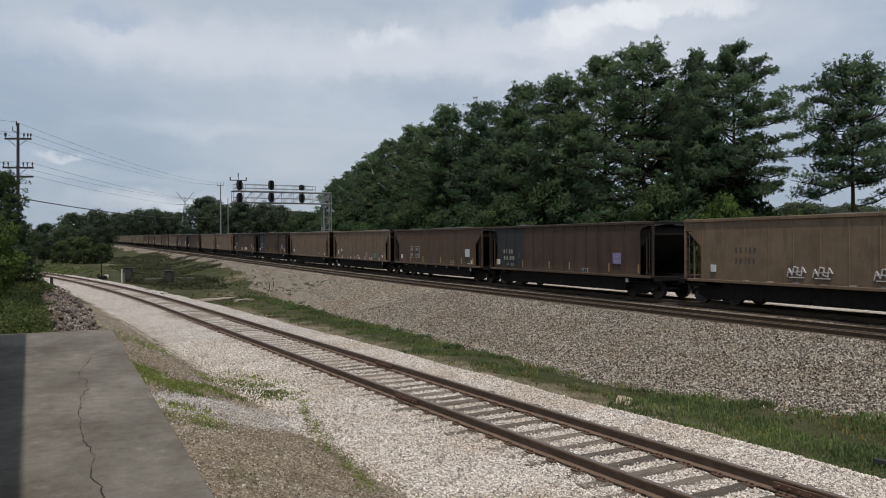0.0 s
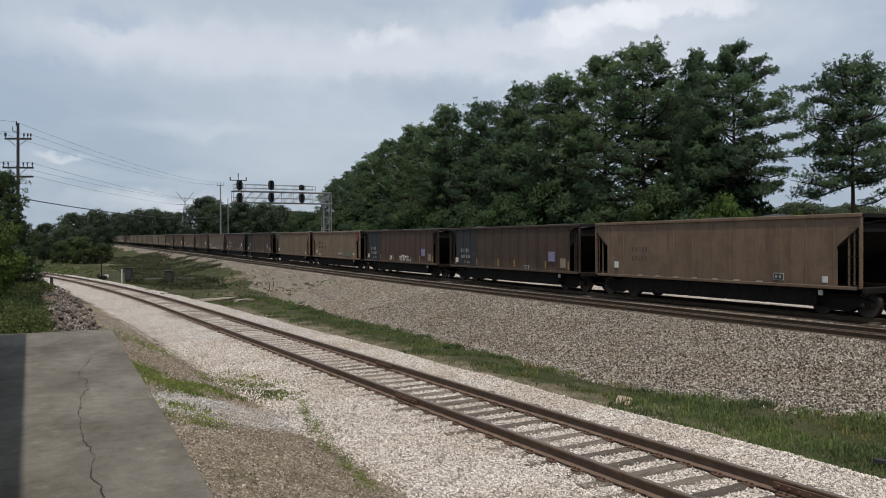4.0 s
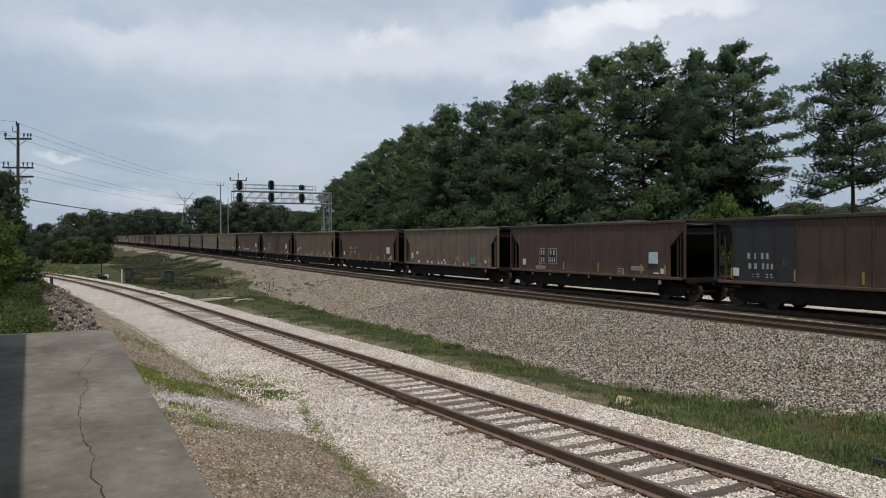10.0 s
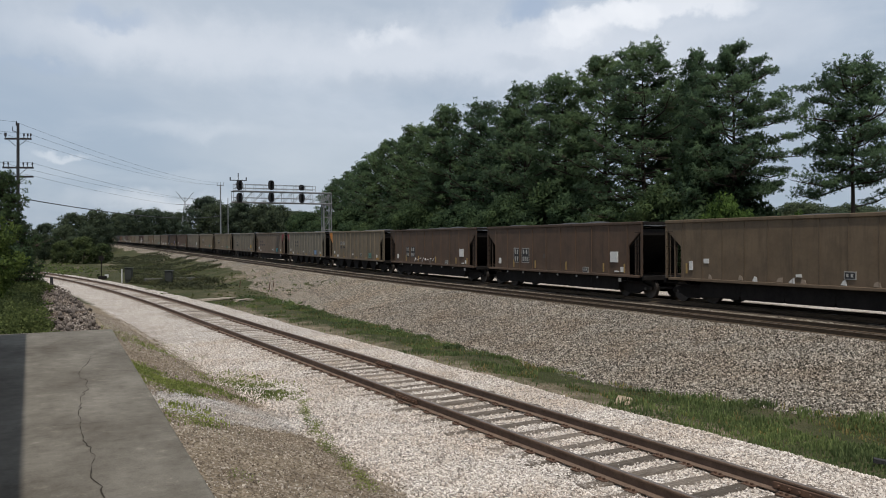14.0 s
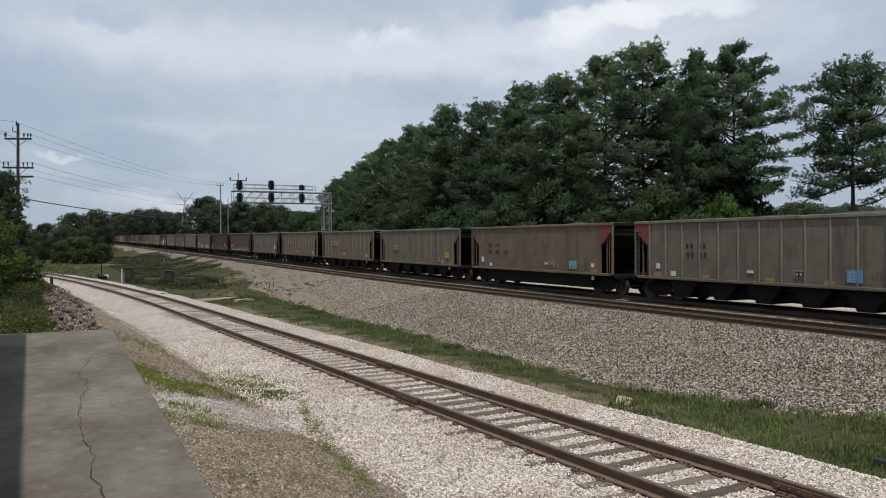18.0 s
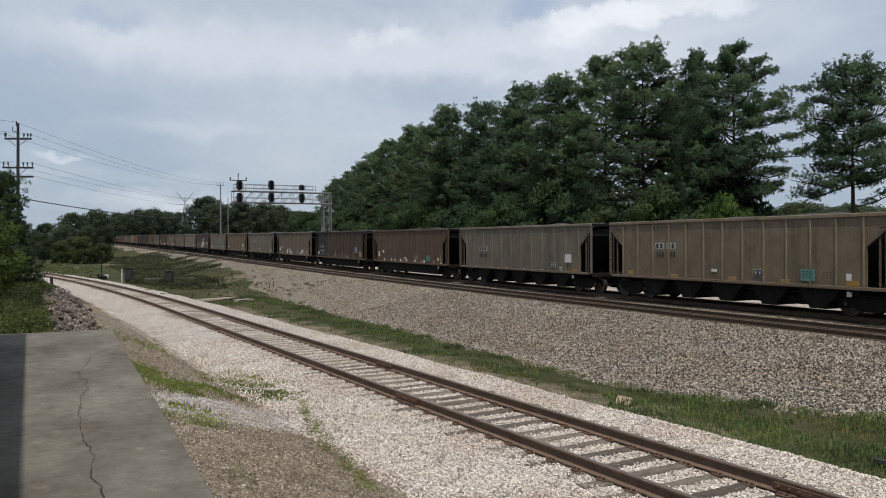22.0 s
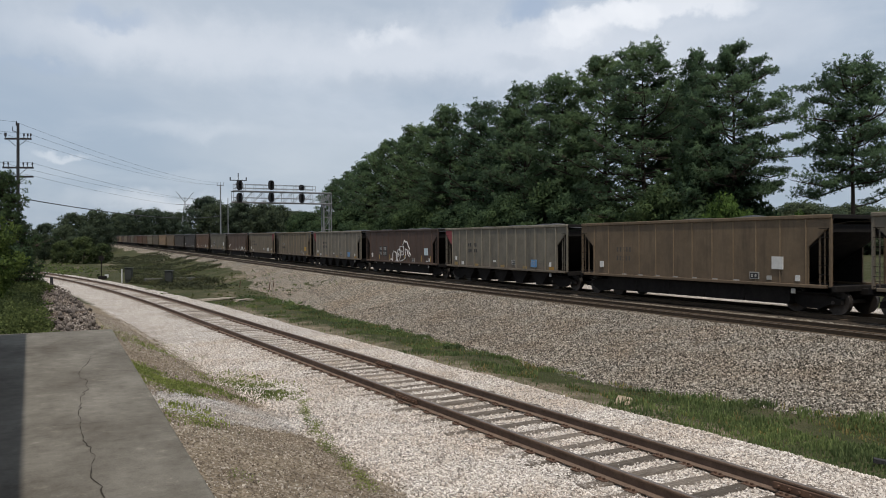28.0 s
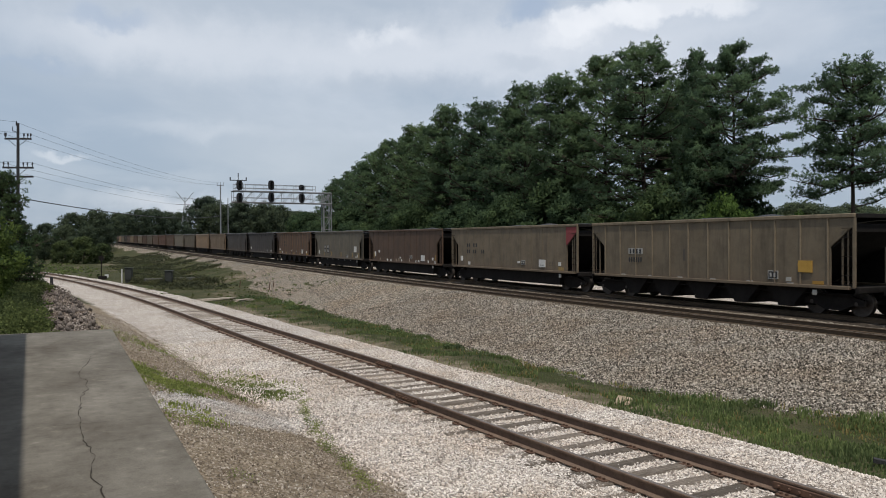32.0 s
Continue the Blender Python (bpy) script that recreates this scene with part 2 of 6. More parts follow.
def concrete_material():
    m, n, l, p = shader("platform_concrete")
    stain = tex_noise(n, l, 0.8, 7, 0.66, stretch=(1.1, 0.55, 1))
    spots = tex_noise(n, l, 5.5, 6, 0.75)
    grit = tex_noise(n, l, 70, 3, 0.7)
    col = ramp(n, l, stain.outputs["Fac"], [(0.28, (0.075, 0.064, 0.051)), (0.48, (0.13, 0.118, 0.099)), (0.7, (0.195, 0.18, 0.154))])
    col = mixed(n, l, 0.65, col, ramp(n, l, spots.outputs["Fac"], [(0.3, (0.58, 0.56, 0.54)), (0.48, (0.96, 0.96, 0.96)), (0.58, (1.05, 1.05, 1.05)), (0.68, (1.6, 1.6, 1.57))]), "MULTIPLY")
    col = mixed(n, l, 1.0, col, ramp(n, l, grit.outputs["Fac"], [(0.25, (0.72, 0.72, 0.72)), (0.75, (1.25, 1.25, 1.25))]), "MULTIPLY")
    l.new(col, p.inputs["Base Color"])
    p.inputs["Roughness"].default_value, p.inputs["Specular IOR Level"].default_value = 0.92, 0.15
    bump(n, l, p, grit.outputs["Fac"], 0.5, 0.006)
    return m


M_concrete = concrete_material()
M_crack = surface("crack_dirt", (0.02, 0.017, 0.014), (0.05, 0.042, 0.035), 20, 1.0)
M_bark = surface("pine_bark", (0.025, 0.019, 0.015), (0.07, 0.053, 0.042), 4, 0.95, 0, 0.7, 0.03, stretch=(1, 1, 0.3))
M_galv = surface("galvanised_steel", (0.17, 0.175, 0.18), (0.30, 0.305, 0.31), 5, 0.55, 0.5)
M_signal = surface("signal_black", (0.010, 0.010, 0.012), (0.028, 0.028, 0.03), 6, 0.6)
M_polewood = surface("pole_wood", (0.024, 0.024, 0.026), (0.060, 0.058, 0.060), 5, 0.9, 0, 0.4, 0.01, stretch=(3, 3, 0.2))
M_wire = surface("wire", (0.015, 0.015, 0.016), (0.04, 0.04, 0.042), 5, 0.6)
M_rock = surface("rubble_rock", (0.07, 0.058, 0.05), (0.24, 0.20, 0.175), 3, 0.95, 0, 0.6, 0.03, vary=0.3)


def foliage(name, dark, light):
    m, n, l, p = shader(name)
    geo = n.new("ShaderNodeNewGeometry")
    c = ramp(n, l, geo.outputs["Random Per Island"], [(0.0, dark), (1.0, light)])
    big = tex_noise(n, l, 0.45, 3, 0.6)
    oi = n.new("ShaderNodeObjectInfo")
    c = mixed(n, l, 1.0, c, ramp(n, l, big.outputs["Fac"], [(0.35, (0.6, 0.62, 0.62)), (0.65, (1.25, 1.2, 0.95))]), "MULTIPLY")
    c = mixed(n, l, 1.0, c, ramp(n, l, oi.outputs["Random"], [(0, (0.85, 0.88, 0.9)), (1, (1.12, 1.08, 0.95))]), "MULTIPLY")
    l.new(c, p.inputs["Base Color"])
    p.inputs["Roughness"].default_value = 0.9
    p.inputs["Specular IOR Level"].default_value = 0.08
    thin = n.new("ShaderNodeBsdfTranslucent")
    l.new(c, thin.inputs["Color"])
    both = n.new("ShaderNodeMixShader")
    both.inputs["Fac"].default_value = 0.48
    l.new(p.outputs["BSDF"], both.inputs[1])
    l.new(thin.outputs["BSDF"], both.inputs[2])
    l.new(both.outputs["Shader"], n["Material Output"].inputs["Surface"])
    return m


# Needle green pushed towards blue for the haze over the tree line.
M_needle = foliage("pine_needles", (0.088, 0.142, 0.098), (0.112, 0.172, 0.110))
M_leaf = foliage("broad_leaves", (0.058, 0.090, 0.032), (0.120, 0.170, 0.060))
M_sapling = foliage("sapling_leaves", (0.050, 0.092, 0.030), (0.110, 0.178, 0.056))
M_leafdark = foliage("dark_leaves", (0.040, 0.068, 0.043), (0.082, 0.126, 0.072))
# Paler, bluer and flatter leaf tones: haze of the distance put into colour.
M_far = foliage("hazed_distant_leaves", (0.064, 0.088, 0.071), (0.080, 0.106, 0.082))
M_weed = foliage("weed_leaves", (0.056, 0.078, 0.036), (0.130, 0.160, 0.076))
M_scrub = foliage("scrub_leaves", (0.080, 0.090, 0.060), (0.130, 0.136, 0.090))
M_fieldbush = foliage("field_bush_leaves", (0.056, 0.082, 0.045), (0.098, 0.130, 0.068))
M_grass = foliage("grass_blades", (0.082, 0.122, 0.060), (0.200, 0.250, 0.128))
M_lawn = foliage("fresh_grass", (0.16, 0.20, 0.07), (0.33, 0.37, 0.15))


# ---- mesh helpers ----
def part(name, bm, material, parent=None, label=""):
    me = bpy.data.meshes.new(name)
    bm.to_mesh(me)
    bm.free()
    me.materials.append(material)
    ob = new(name, me)
    if parent is not None:
        ob.parent = parent
    if label:
        ob["label"] = label
    return ob


def like(src, name, parent, m):
    ob = new(name, src.data)
    ob.parent = parent
    ob.matrix_basis = m
    return ob


def base(name, m, label, category, group="", kind=""):
    ob = new(name)
    ob.matrix_basis = m
    ob.empty_display_size = 0.2
    return tagged(ob, label, category, group, kind)


def box(bm, x0, x1, y0, y1, z0, z1, bevel=0.0):
    vs = [bm.verts.new(v) for v in ((x0, y0, z0), (x1, y0, z0), (x1, y1, z0), (x0, y1, z0), (x0, y0, z1), (x1, y0, z1), (x1, y1, z1), (x0, y1, z1))]
    fs = [bm.faces.new([vs[k] for k in q]) for q in ((3, 2, 1, 0), (4, 5, 6, 7), (0, 1, 5, 4), (1, 2, 6, 5), (2, 3, 7, 6), (3, 0, 4, 7))]
    if bevel:
        bmesh.ops.bevel(bm, geom=list({e for f in fs for e in f.edges}), offset=bevel, segments=1, affect="EDGES")
    return bm


def box_bm(*a, **k):
    return box(bmesh.new(), *a, **k)


def tube(bm, p, q, r0, r1=None, seg=8, caps=True):
    p, q = Vector(p), Vector(q)
    d = q - p
    m = Matrix.Translation((p + q) / 2) @ d.to_track_quat("Z", "Y").to_matrix().to_4x4()
    bmesh.ops.create_cone(bm, cap_ends=caps, segments=seg, radius1=r0, radius2=r0 if r1 is None else r1, depth=d.length, matrix=m)
    return bm


def tube_bm(*a, **k):
    return tube(bmesh.new(), *a, **k)


def prism(bm, outline, x0, x1):
    """An outline of (y, z) pulled along x."""
    a = [bm.verts.new((x0, y, z)) for y, z in outline]
    b = [bm.verts.new((x1, y, z)) for y, z in outline]
    bm.faces.new(a[::-1])
    bm.faces.new(b)
    k = len(a)
    for i in range(k):
        bm.faces.new((a[i], a[(i + 1) % k], b[(i + 1) % k], b[i]))
    bmesh.ops.recalc_face_normals(bm, faces=bm.faces)
    return bm


def pydata(name, verts, faces, material, parent=None, normals=None):
    me = bpy.data.meshes.new(name)
    me.from_pydata(verts, [], faces, shade_flat=normals is None)
    if normals is not None:
        me.normals_split_custom_set_from_vertices(normals)
    me.materials.append(material)
    me.update()
    ob = new(name, me)
    if parent is not None:
        ob.parent = parent
    return ob


# ---- plan ----
RAIL_H = 0.17
SIDING_Z, MAIN_Z = 0.0, 0.35            # rail tops
NEAR_X, TRAIN_X = 21.6, 26.0            # centre lines of the two main tracks
TOE_X = 14.3                            # foot of the main embankment
SLAB_X0, SLAB_X1, SLAB_Y0, SLAB_Y1, SLAB_Z = -3.2, 1.1, -7.0, 20.1, 1.0


def climb(y):
    """Rise of the main line with distance."""
    if y < 15:
        return 0.0
    if y < 75:
        return 0.0095 * (y - 15) ** 2 / 120
    return 0.285 + 0.0095 * (min(y, 600) - 75)


def siding_x(y):
    bend = max(0.0, y - 38)
    return 7.9 - 0.066 * y - 0.00115 * bend * bend


def toe_x(y):
    """Edge of the ballast at the foot of the bank."""
    return 15.5 - 0.7 * step(9.5, 12.5, y) - 1.15 * step(12.5, 18, y)


def step(a, b, v):
    t = min(1.0, max(0.0, (v - a) / (b - a)))
    return t * t * (3 - 2 * t)


def ground_z(x, y):
    c = siding_x(min(y, 160))
    up = climb(y)
    bed = -0.20
    # bank between platform and siding
    edge = c - 3.4
    crest = 1.1 if y < 24 else 1.1 + (edge - 2.6 - 1.1) * step(24, 40, y)
    t = min(1.0, max(0.0, (edge - x) / max(0.5, edge - crest)))
    z_left = bed + 0.8 * t
    z_left = z_left if y < 70 else bed + (z_left - bed) * (1 - step(70, 100, y))
    if x <= c - 3.0:
        z = z_left
    elif x <= c + 2.3:
        z = bed + (0.013 * step(0.85, 1.1, abs(x - c)) * (1 - step(1.6, 2.2, abs(x - c))) + 0.015 * step(15, 30, y) if abs(x - c) < 2.2 else 0.0)
    else:
        ditch = -0.95 + 0.5 * step(45, 80, y) + 0.45 * step(100, 200, y)
        z = bed + (ditch - bed) * step(c + 2.3, c + 3.9, x)
    if x > TOE_X - 1.0:
        top = MAIN_Z - RAIL_H - 0.015 + up
        slope_end = 19.8
        z += (top - z) * min(1.0, max(0.0, (x - TOE_X) / (slope_end - TOE_X)))
        if x > 28.8:
            z = top + (-0.45) * step(28.8, 31.0, x) + 0.9 * step(36, 60, x)
    elif y > 60:
        # the embankment spreads out as it climbs
        foot = TOE_X - 3.0 * step(60, 140, y) - 3.0 * step(140, 300, y)
        if x > foot:
            top = MAIN_Z - RAIL_H - 0.015 + up
            z += (top - z) * min(1.0, max(0.0, (x - foot) / (19.8 - foot))) * 0.9
    calm = 0.25 if c - 2.2 < x < c + 2.2 else 1.0
    z += calm * (0.05 * noise.noise((x * 0.35, y * 0.35, 0)) + 0.015 * noise.noise((x * 2.1, y * 2.1, 3)))
    return z


def pale_patch(x, y):
    """Spilled pale gravel in the dirt: above zero inside."""
    return 1.0 - math.hypot((x - 2.7) / 1.5, (y - 13.5 - 0.3 * (x - 2.7)) / 1.15)


def axis(points):
    out = []
    for a, b, s in points:
        k = max(1, round((b - a) / s))
        out += [a + (b - a) * i / k for i in range(k)]
    return out + [points[-1][1]]


def build_ground():
    xs = axis([(-2500, -300, 400), (-300, -60, 40), (-60, -12, 4), (-12, -2, 0.6), (-2, 14.2, 0.22), (14.2, 32, 0.4), (32, 80, 4), (80, 300, 40), (300, 2500, 400)])
    ys = axis([(-2500, -300, 400), (-300, -40, 30), (-40, 2, 3), (2, 30, 0.3), (30, 60, 0.6), (60, 130, 1.5), (130, 300, 8), (300, 700, 40), (700, 3500, 400)])
    verts = [(x, y, ground_z(x, y)) for y in ys for x in xs]
    nx = len(xs)
    faces = [(j * nx + i, j * nx + i + 1, (j + 1) * nx + i + 1, (j + 1) * nx + i) for j in range(len(ys) - 1) for i in range(nx - 1)]
    ob = pydata("ground", verts, faces, M_ground)
    keys = {k: [] for k in ("white", "pink", "dirt", "bed")}
    for x, y, z in verts:
        c = siding_x(min(y, 160))
        near = min(x - (c - 3.35), (c + 3.0) - x)
        patch = 0.6 * pale_patch(x, y)
        # Last term paints the sunlit ballast beyond the train as white gravel.
        keys["white"].append(max(near, patch, min(x - 30.2, 36 - x)) if y < 170 else -1.0)
        foot = toe_x(y) - 0.05 + 4.5 * step(52, 95, y) + 1.6 * step(45, 75, y) * noise.noise((x * 0.3, y * 0.16, 5))
        keys["pink"].append(min(x - foot, 33.5 - x))
        keys["bed"].append(max(min(x - 20.92, 23.5 - x), min(x - 24.1, 27.4 - x)))
        keys["dirt"].append(max(min(x - 0.2, c - 2.7 - x, 45 - y) if y < 60 else -1.0, 0.45 - 0.4 * abs(x - c - 4.3) if 11 < y < 50 else -1.0, -0.55 + 1.1 * noise.noise((x * 0.22, y * 0.1, 9)) if 50 < y < 150 and c + 6 < x < 20 else -1.0))
    for k, v in keys.items():
        at = ob.data.attributes.new(k, "FLOAT", "POINT")
        at.data.foreach_set("value", np.clip(np.array(v, dtype=np.float32), -2, 2))
    for poly in ob.data.polygons:
        poly.use_smooth = True
    return tagged(ob, "grassy ground with white gravel beside the siding and pinkish ballast bank", "ground", kind="structure")


build_ground()


# ---- tracks ----
TIE_YS = {}
RAIL_SECTION = [(-0.07, 0.0), (0.07, 0.0), (0.07, 0.012), (0.012, 0.035), (0.010, 0.125), (0.035, 0.138), (0.036, 0.162), (0.028, RAIL_H), (-0.028, RAIL_H), (-0.036, 0.162), (-0.035, 0.138), (-0.010, 0.125), (-0.012, 0.035), (-0.07, 0.012)]


def rail_mesh(name, line, side, parent, metal):
    """line: function y -> (x, z of rail top); side: offset of the rail from the centre line."""
    ys = line[1]
    verts, faces = [], []
    k = len(RAIL_SECTION)
    for y in ys:
        x, z = line[0](y)
        x2, _ = line[0](y + 0.1)
        d = Vector((x2 - x, 0.1, 0)).normalized()
        nrm = Vector((d.y, -d.x, 0))
        for a, b in RAIL_SECTION:
            q = Vector((x, y, z - RAIL_H + b)) + nrm * (side + a)
            verts.append(q[:])
    for j in range(len(ys) - 1):
        for i in range(k):
            faces.append((j * k + i, j * k + (i + 1) % k, (j + 1) * k + (i + 1) % k, (j + 1) * k + i))
    ob = pydata(name, verts, faces, metal, parent)
    ob.data.materials.append(M_railhead)
    for i, poly in enumerate(ob.data.polygons):
        if i % k == 7:
            poly.material_index = 1
    return ob


def worn_tie(seed):
    """A tie with frayed, uneven edges."""
    rnd = random.Random(seed)
    bm = bmesh.new()
    rings = []
    for k in range(6):
        x = -1.3 + 2.6 * k / 5
        rings.append([bm.verts.new((x + rnd.gauss(0, 0.012), y + rnd.gauss(0, 0.007), z + rnd.gauss(0, 0.005) * (z > -0.1))) for y, z in ((-0.115, -0.16), (0.115, -0.16), (0.115, -0.022), (0.085, 0.0), (-0.085, 0.0), (-0.115, -0.022))])
    for a, b in zip(rings, rings[1:]):
        for i in range(6):
            bm.faces.new((a[i], a[(i + 1) % 6], b[(i + 1) % 6], b[i]))
    bm.faces.new(rings[0][::-1])
    bm.faces.new(rings[-1])
    bmesh.ops.recalc_face_normals(bm, faces=bm.faces)
    return bm


def track(name, fn, y0, y1, ds, label, tie_from, tie_to, spacing):
    t = base(name, Matrix(), label, "railway track")
    ys = axis([(y0, y1, ds)])
    for s in (-0.753, 0.753):
        rail_mesh("rail", (fn, ys), s, t, M_rail if name == "siding_track" else M_rail_main)
    kinds = []
    rnd = random.Random(5)
    TIE_YS[name] = []
    y = tie_from
    while y < tie_to:
        x, z = fn(y)
        x2, _ = fn(y + 0.1)
        ang = math.degrees(math.atan2(x - x2, 0.1))
        TIE_YS[name].append(y)
        sink = rnd.uniform(-0.006, 0.016) if name == "siding_track" else rnd.uniform(-0.008, 0.006)
        m = pose(x + rnd.uniform(-0.09, 0.09), y, z - RAIL_H - 0.012 + sink, 0, rnd.uniform(-0.3, 0.3), ang + rnd.uniform(-2.0, 2.0))
        if len(kinds) < 6:
            kinds.append(part("tie", worn_tie(len(kinds)), M_tie, t))
            kinds[-1].matrix_basis = m
        else:
            like(rnd.choice(kinds), "tie", t, m)
        y += spacing + rnd.uniform(-0.03, 0.03)
    return t


siding = track("siding_track", lambda y: (siding_x(y), SIDING_Z), -30, 150, 1.5, "rusty single siding track on weathered wooden ties", -4, 110, 0.53)
track("main_track", lambda y: (NEAR_X, MAIN_Z + climb(y)), -420, 620, 10, "empty main track with brown rusty rails on ballast", 5, 80, 0.5)
track("main_track", lambda y: (TRAIN_X, MAIN_Z + climb(y)), -620, 900, 10, "main track carrying the coal train", 5, 60, 0.5)

# ---- platform ----
slab = base("platform", Matrix(), "cracked grey concrete platform slab", "platform", kind="structure")
part("slab", box_bm(SLAB_X0, SLAB_X1, SLAB_Y0, SLAB_Y1, SLAB_Z - 0.5, SLAB_Z, bevel=0.02), M_concrete, slab)

# ---- coal train ----
PITCH = 16.18
BODY = 14.55
TOP = 3.64


def car_line(t):
    """Cars that have passed the mark since the start, at t seconds."""
    return -0.0125 + 0.8849 * t + 0.003231 * t * t - 0.00003207 * t ** 3


def hopper_car(ribs, rib_w, rib_d, body, square, label):
    """square: the side sheets end upright at the ladders, not on a slant."""
    car = base("hopper_car", Matrix(), label, "hopper car", "coal train")
    half = body / 2
    W = 1.52
    # sloped-end tank behind the side sheets, blackened for the shade of the open ends
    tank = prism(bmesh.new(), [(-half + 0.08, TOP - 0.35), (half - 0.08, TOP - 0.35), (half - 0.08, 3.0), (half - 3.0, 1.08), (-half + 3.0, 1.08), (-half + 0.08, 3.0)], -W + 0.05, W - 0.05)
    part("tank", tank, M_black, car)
    cut = 0.95
    knee = [(half - cut, 3.0), (half - cut + 0.12, 3.3), (half - 0.45, 3.42)] if square else [(half - cut, 2.48)]
    far_end = [(half - cut, 1.05)] + knee + [(half - 0.05, 3.46 if square else 3.22), (half - 0.05, TOP - 0.1)]
    for s in (-1, 1):
        bm = prism(bmesh.new(), far_end + [(-y, z) for y, z in reversed(far_end)], s * W - 0.03, s * W + 0.03)
        part("side_sheet", bm, M_paint, car)
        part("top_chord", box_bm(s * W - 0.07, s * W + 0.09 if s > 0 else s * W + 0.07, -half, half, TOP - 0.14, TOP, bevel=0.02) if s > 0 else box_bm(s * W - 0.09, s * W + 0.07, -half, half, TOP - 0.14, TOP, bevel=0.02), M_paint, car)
        part("side_sill", box_bm(s * W - 0.08, s * W + 0.08, -half + 0.2, half - 0.2, 0.98, 1.10, bevel=0.015), M_paint, car)
    for e in (-1, 1):
        part("end_chord", box_bm(-W, W, e * half - 0.06, e * half + 0.02, TOP - 0.16, TOP - 0.01, bevel=0.015), M_black, car)
        part("end_sill", box_bm(-W, W, e * (half + 0.06) - 0.09, e * (half + 0.06) + 0.09, 0.86, 1.08, bevel=0.02), M_black, car)
        for s in (-1, 1):
            part("corner_post", box_bm(s * W - 0.05, s * W + 0.05, e * (half - 0.05) - 0.05, e * (half - 0.05) + 0.05, 1.05, TOP - 0.14, bevel=0.01), M_paint, car)
            part("brace_post", box_bm(s * (W - 0.04) - 0.03, s * (W - 0.04) + 0.03, e * (half - 0.52) - 0.03, e * (half - 0.52) + 0.03, 1.05, 2.95, bevel=0.008), M_paint, car)
            part("brace_post", box_bm(s * (W + 0.01) - 0.02, s * (W + 0.01) + 0.02, e * (half - 0.28) - 0.018, e * (half - 0.28) + 0.018, 1.05, 3.1), M_paint, car)
            ladder = bmesh.new()
            for k in range(7):
                tube(ladder, (s * (W + 0.06), e * (half - 0.08), 1.15 + 0.33 * k), (s * (W + 0.06), e * (half - 0.50), 1.15 + 0.33 * k), 0.012, seg=5)
            tagged(part("ladder", ladder, M_black, car), kind="stuff")
        for s in (-1, 1):
            # Added thin black plates that darken the inside of the car ends.
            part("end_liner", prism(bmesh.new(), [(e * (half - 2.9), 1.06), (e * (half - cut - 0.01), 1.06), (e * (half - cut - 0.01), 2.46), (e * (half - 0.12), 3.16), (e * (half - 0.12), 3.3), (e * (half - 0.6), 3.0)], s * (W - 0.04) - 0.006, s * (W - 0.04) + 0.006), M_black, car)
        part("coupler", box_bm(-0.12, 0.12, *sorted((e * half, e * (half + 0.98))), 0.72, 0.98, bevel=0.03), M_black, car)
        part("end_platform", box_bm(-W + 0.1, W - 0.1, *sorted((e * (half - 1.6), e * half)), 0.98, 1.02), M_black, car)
    part("centre_sill", box_bm(-0.19, 0.19, -half, half, 0.66, 1.02, bevel=0.02), M_black, car)
    coal = bmesh.new()
    bmesh.ops.create_grid(coal, x_segments=6, y_segments=40, size=0.5)
    for v in coal.verts:
        v.co = Vector((v.co.x * 2 * (W - 0.05), v.co.y * (body - 0.2), TOP - 0.20 + 0.26 * (1 - (2 * v.co.x) ** 2) * (1 - (2 * v.co.y) ** 8) + 0.16 * noise.noise((v.co.x * 3, v.co.y * 9, ribs))))
    part("coal_load", coal, M_coal, car, "heaped black coal load")
    rib = None
    for k in range(ribs):
        y = -half + cut + 0.10 + (body - 2 * cut - 0.20) * k / (ribs - 1)
        for s in (-1, 1):
            m = pose(s * (W + 0.03), y, 0)
            if rib is None:
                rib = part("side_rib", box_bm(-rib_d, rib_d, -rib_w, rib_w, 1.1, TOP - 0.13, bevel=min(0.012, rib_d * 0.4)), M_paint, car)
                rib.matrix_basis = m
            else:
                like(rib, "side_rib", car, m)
    chute = None
    for k in range(5):
        y = (k - 2) * 2.15
        m = pose(0, y, 0)
        if chute is None:
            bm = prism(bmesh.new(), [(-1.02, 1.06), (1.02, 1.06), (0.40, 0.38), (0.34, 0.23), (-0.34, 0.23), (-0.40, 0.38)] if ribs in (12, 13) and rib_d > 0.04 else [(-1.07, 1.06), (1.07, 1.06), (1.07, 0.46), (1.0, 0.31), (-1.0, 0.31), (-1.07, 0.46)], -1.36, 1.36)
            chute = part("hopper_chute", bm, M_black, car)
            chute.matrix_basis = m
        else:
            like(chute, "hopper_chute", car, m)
    # Door gear filled in as one black box to keep the underside dark.
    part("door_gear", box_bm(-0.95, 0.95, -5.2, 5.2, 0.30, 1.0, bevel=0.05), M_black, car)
    part("air_pipe", tube_bm((-1.25, -half + 0.3, 0.78), (-1.25, half - 0.3, 0.78), 0.03, seg=6), M_black, car)
    sets = []
    for e in (-1, 1):
        truck = part("truck", box_bm(-1.05, 1.05, -0.20, 0.20, 0.42, 0.70, bevel=0.04), M_black, car)
        truck.matrix_basis = pose(0, e * 6.1, 0)
        for s in (-1, 1):
            o = [(-1.2, 0.60), (-1.0, 0.64), (-0.45, 0.80), (0.45, 0.80), (1.0, 0.64), (1.2, 0.60), (1.2, 0.40), (0.72, 0.38), (0.32, 0.20), (-0.32, 0.20), (-0.72, 0.38), (-1.2, 0.40)]
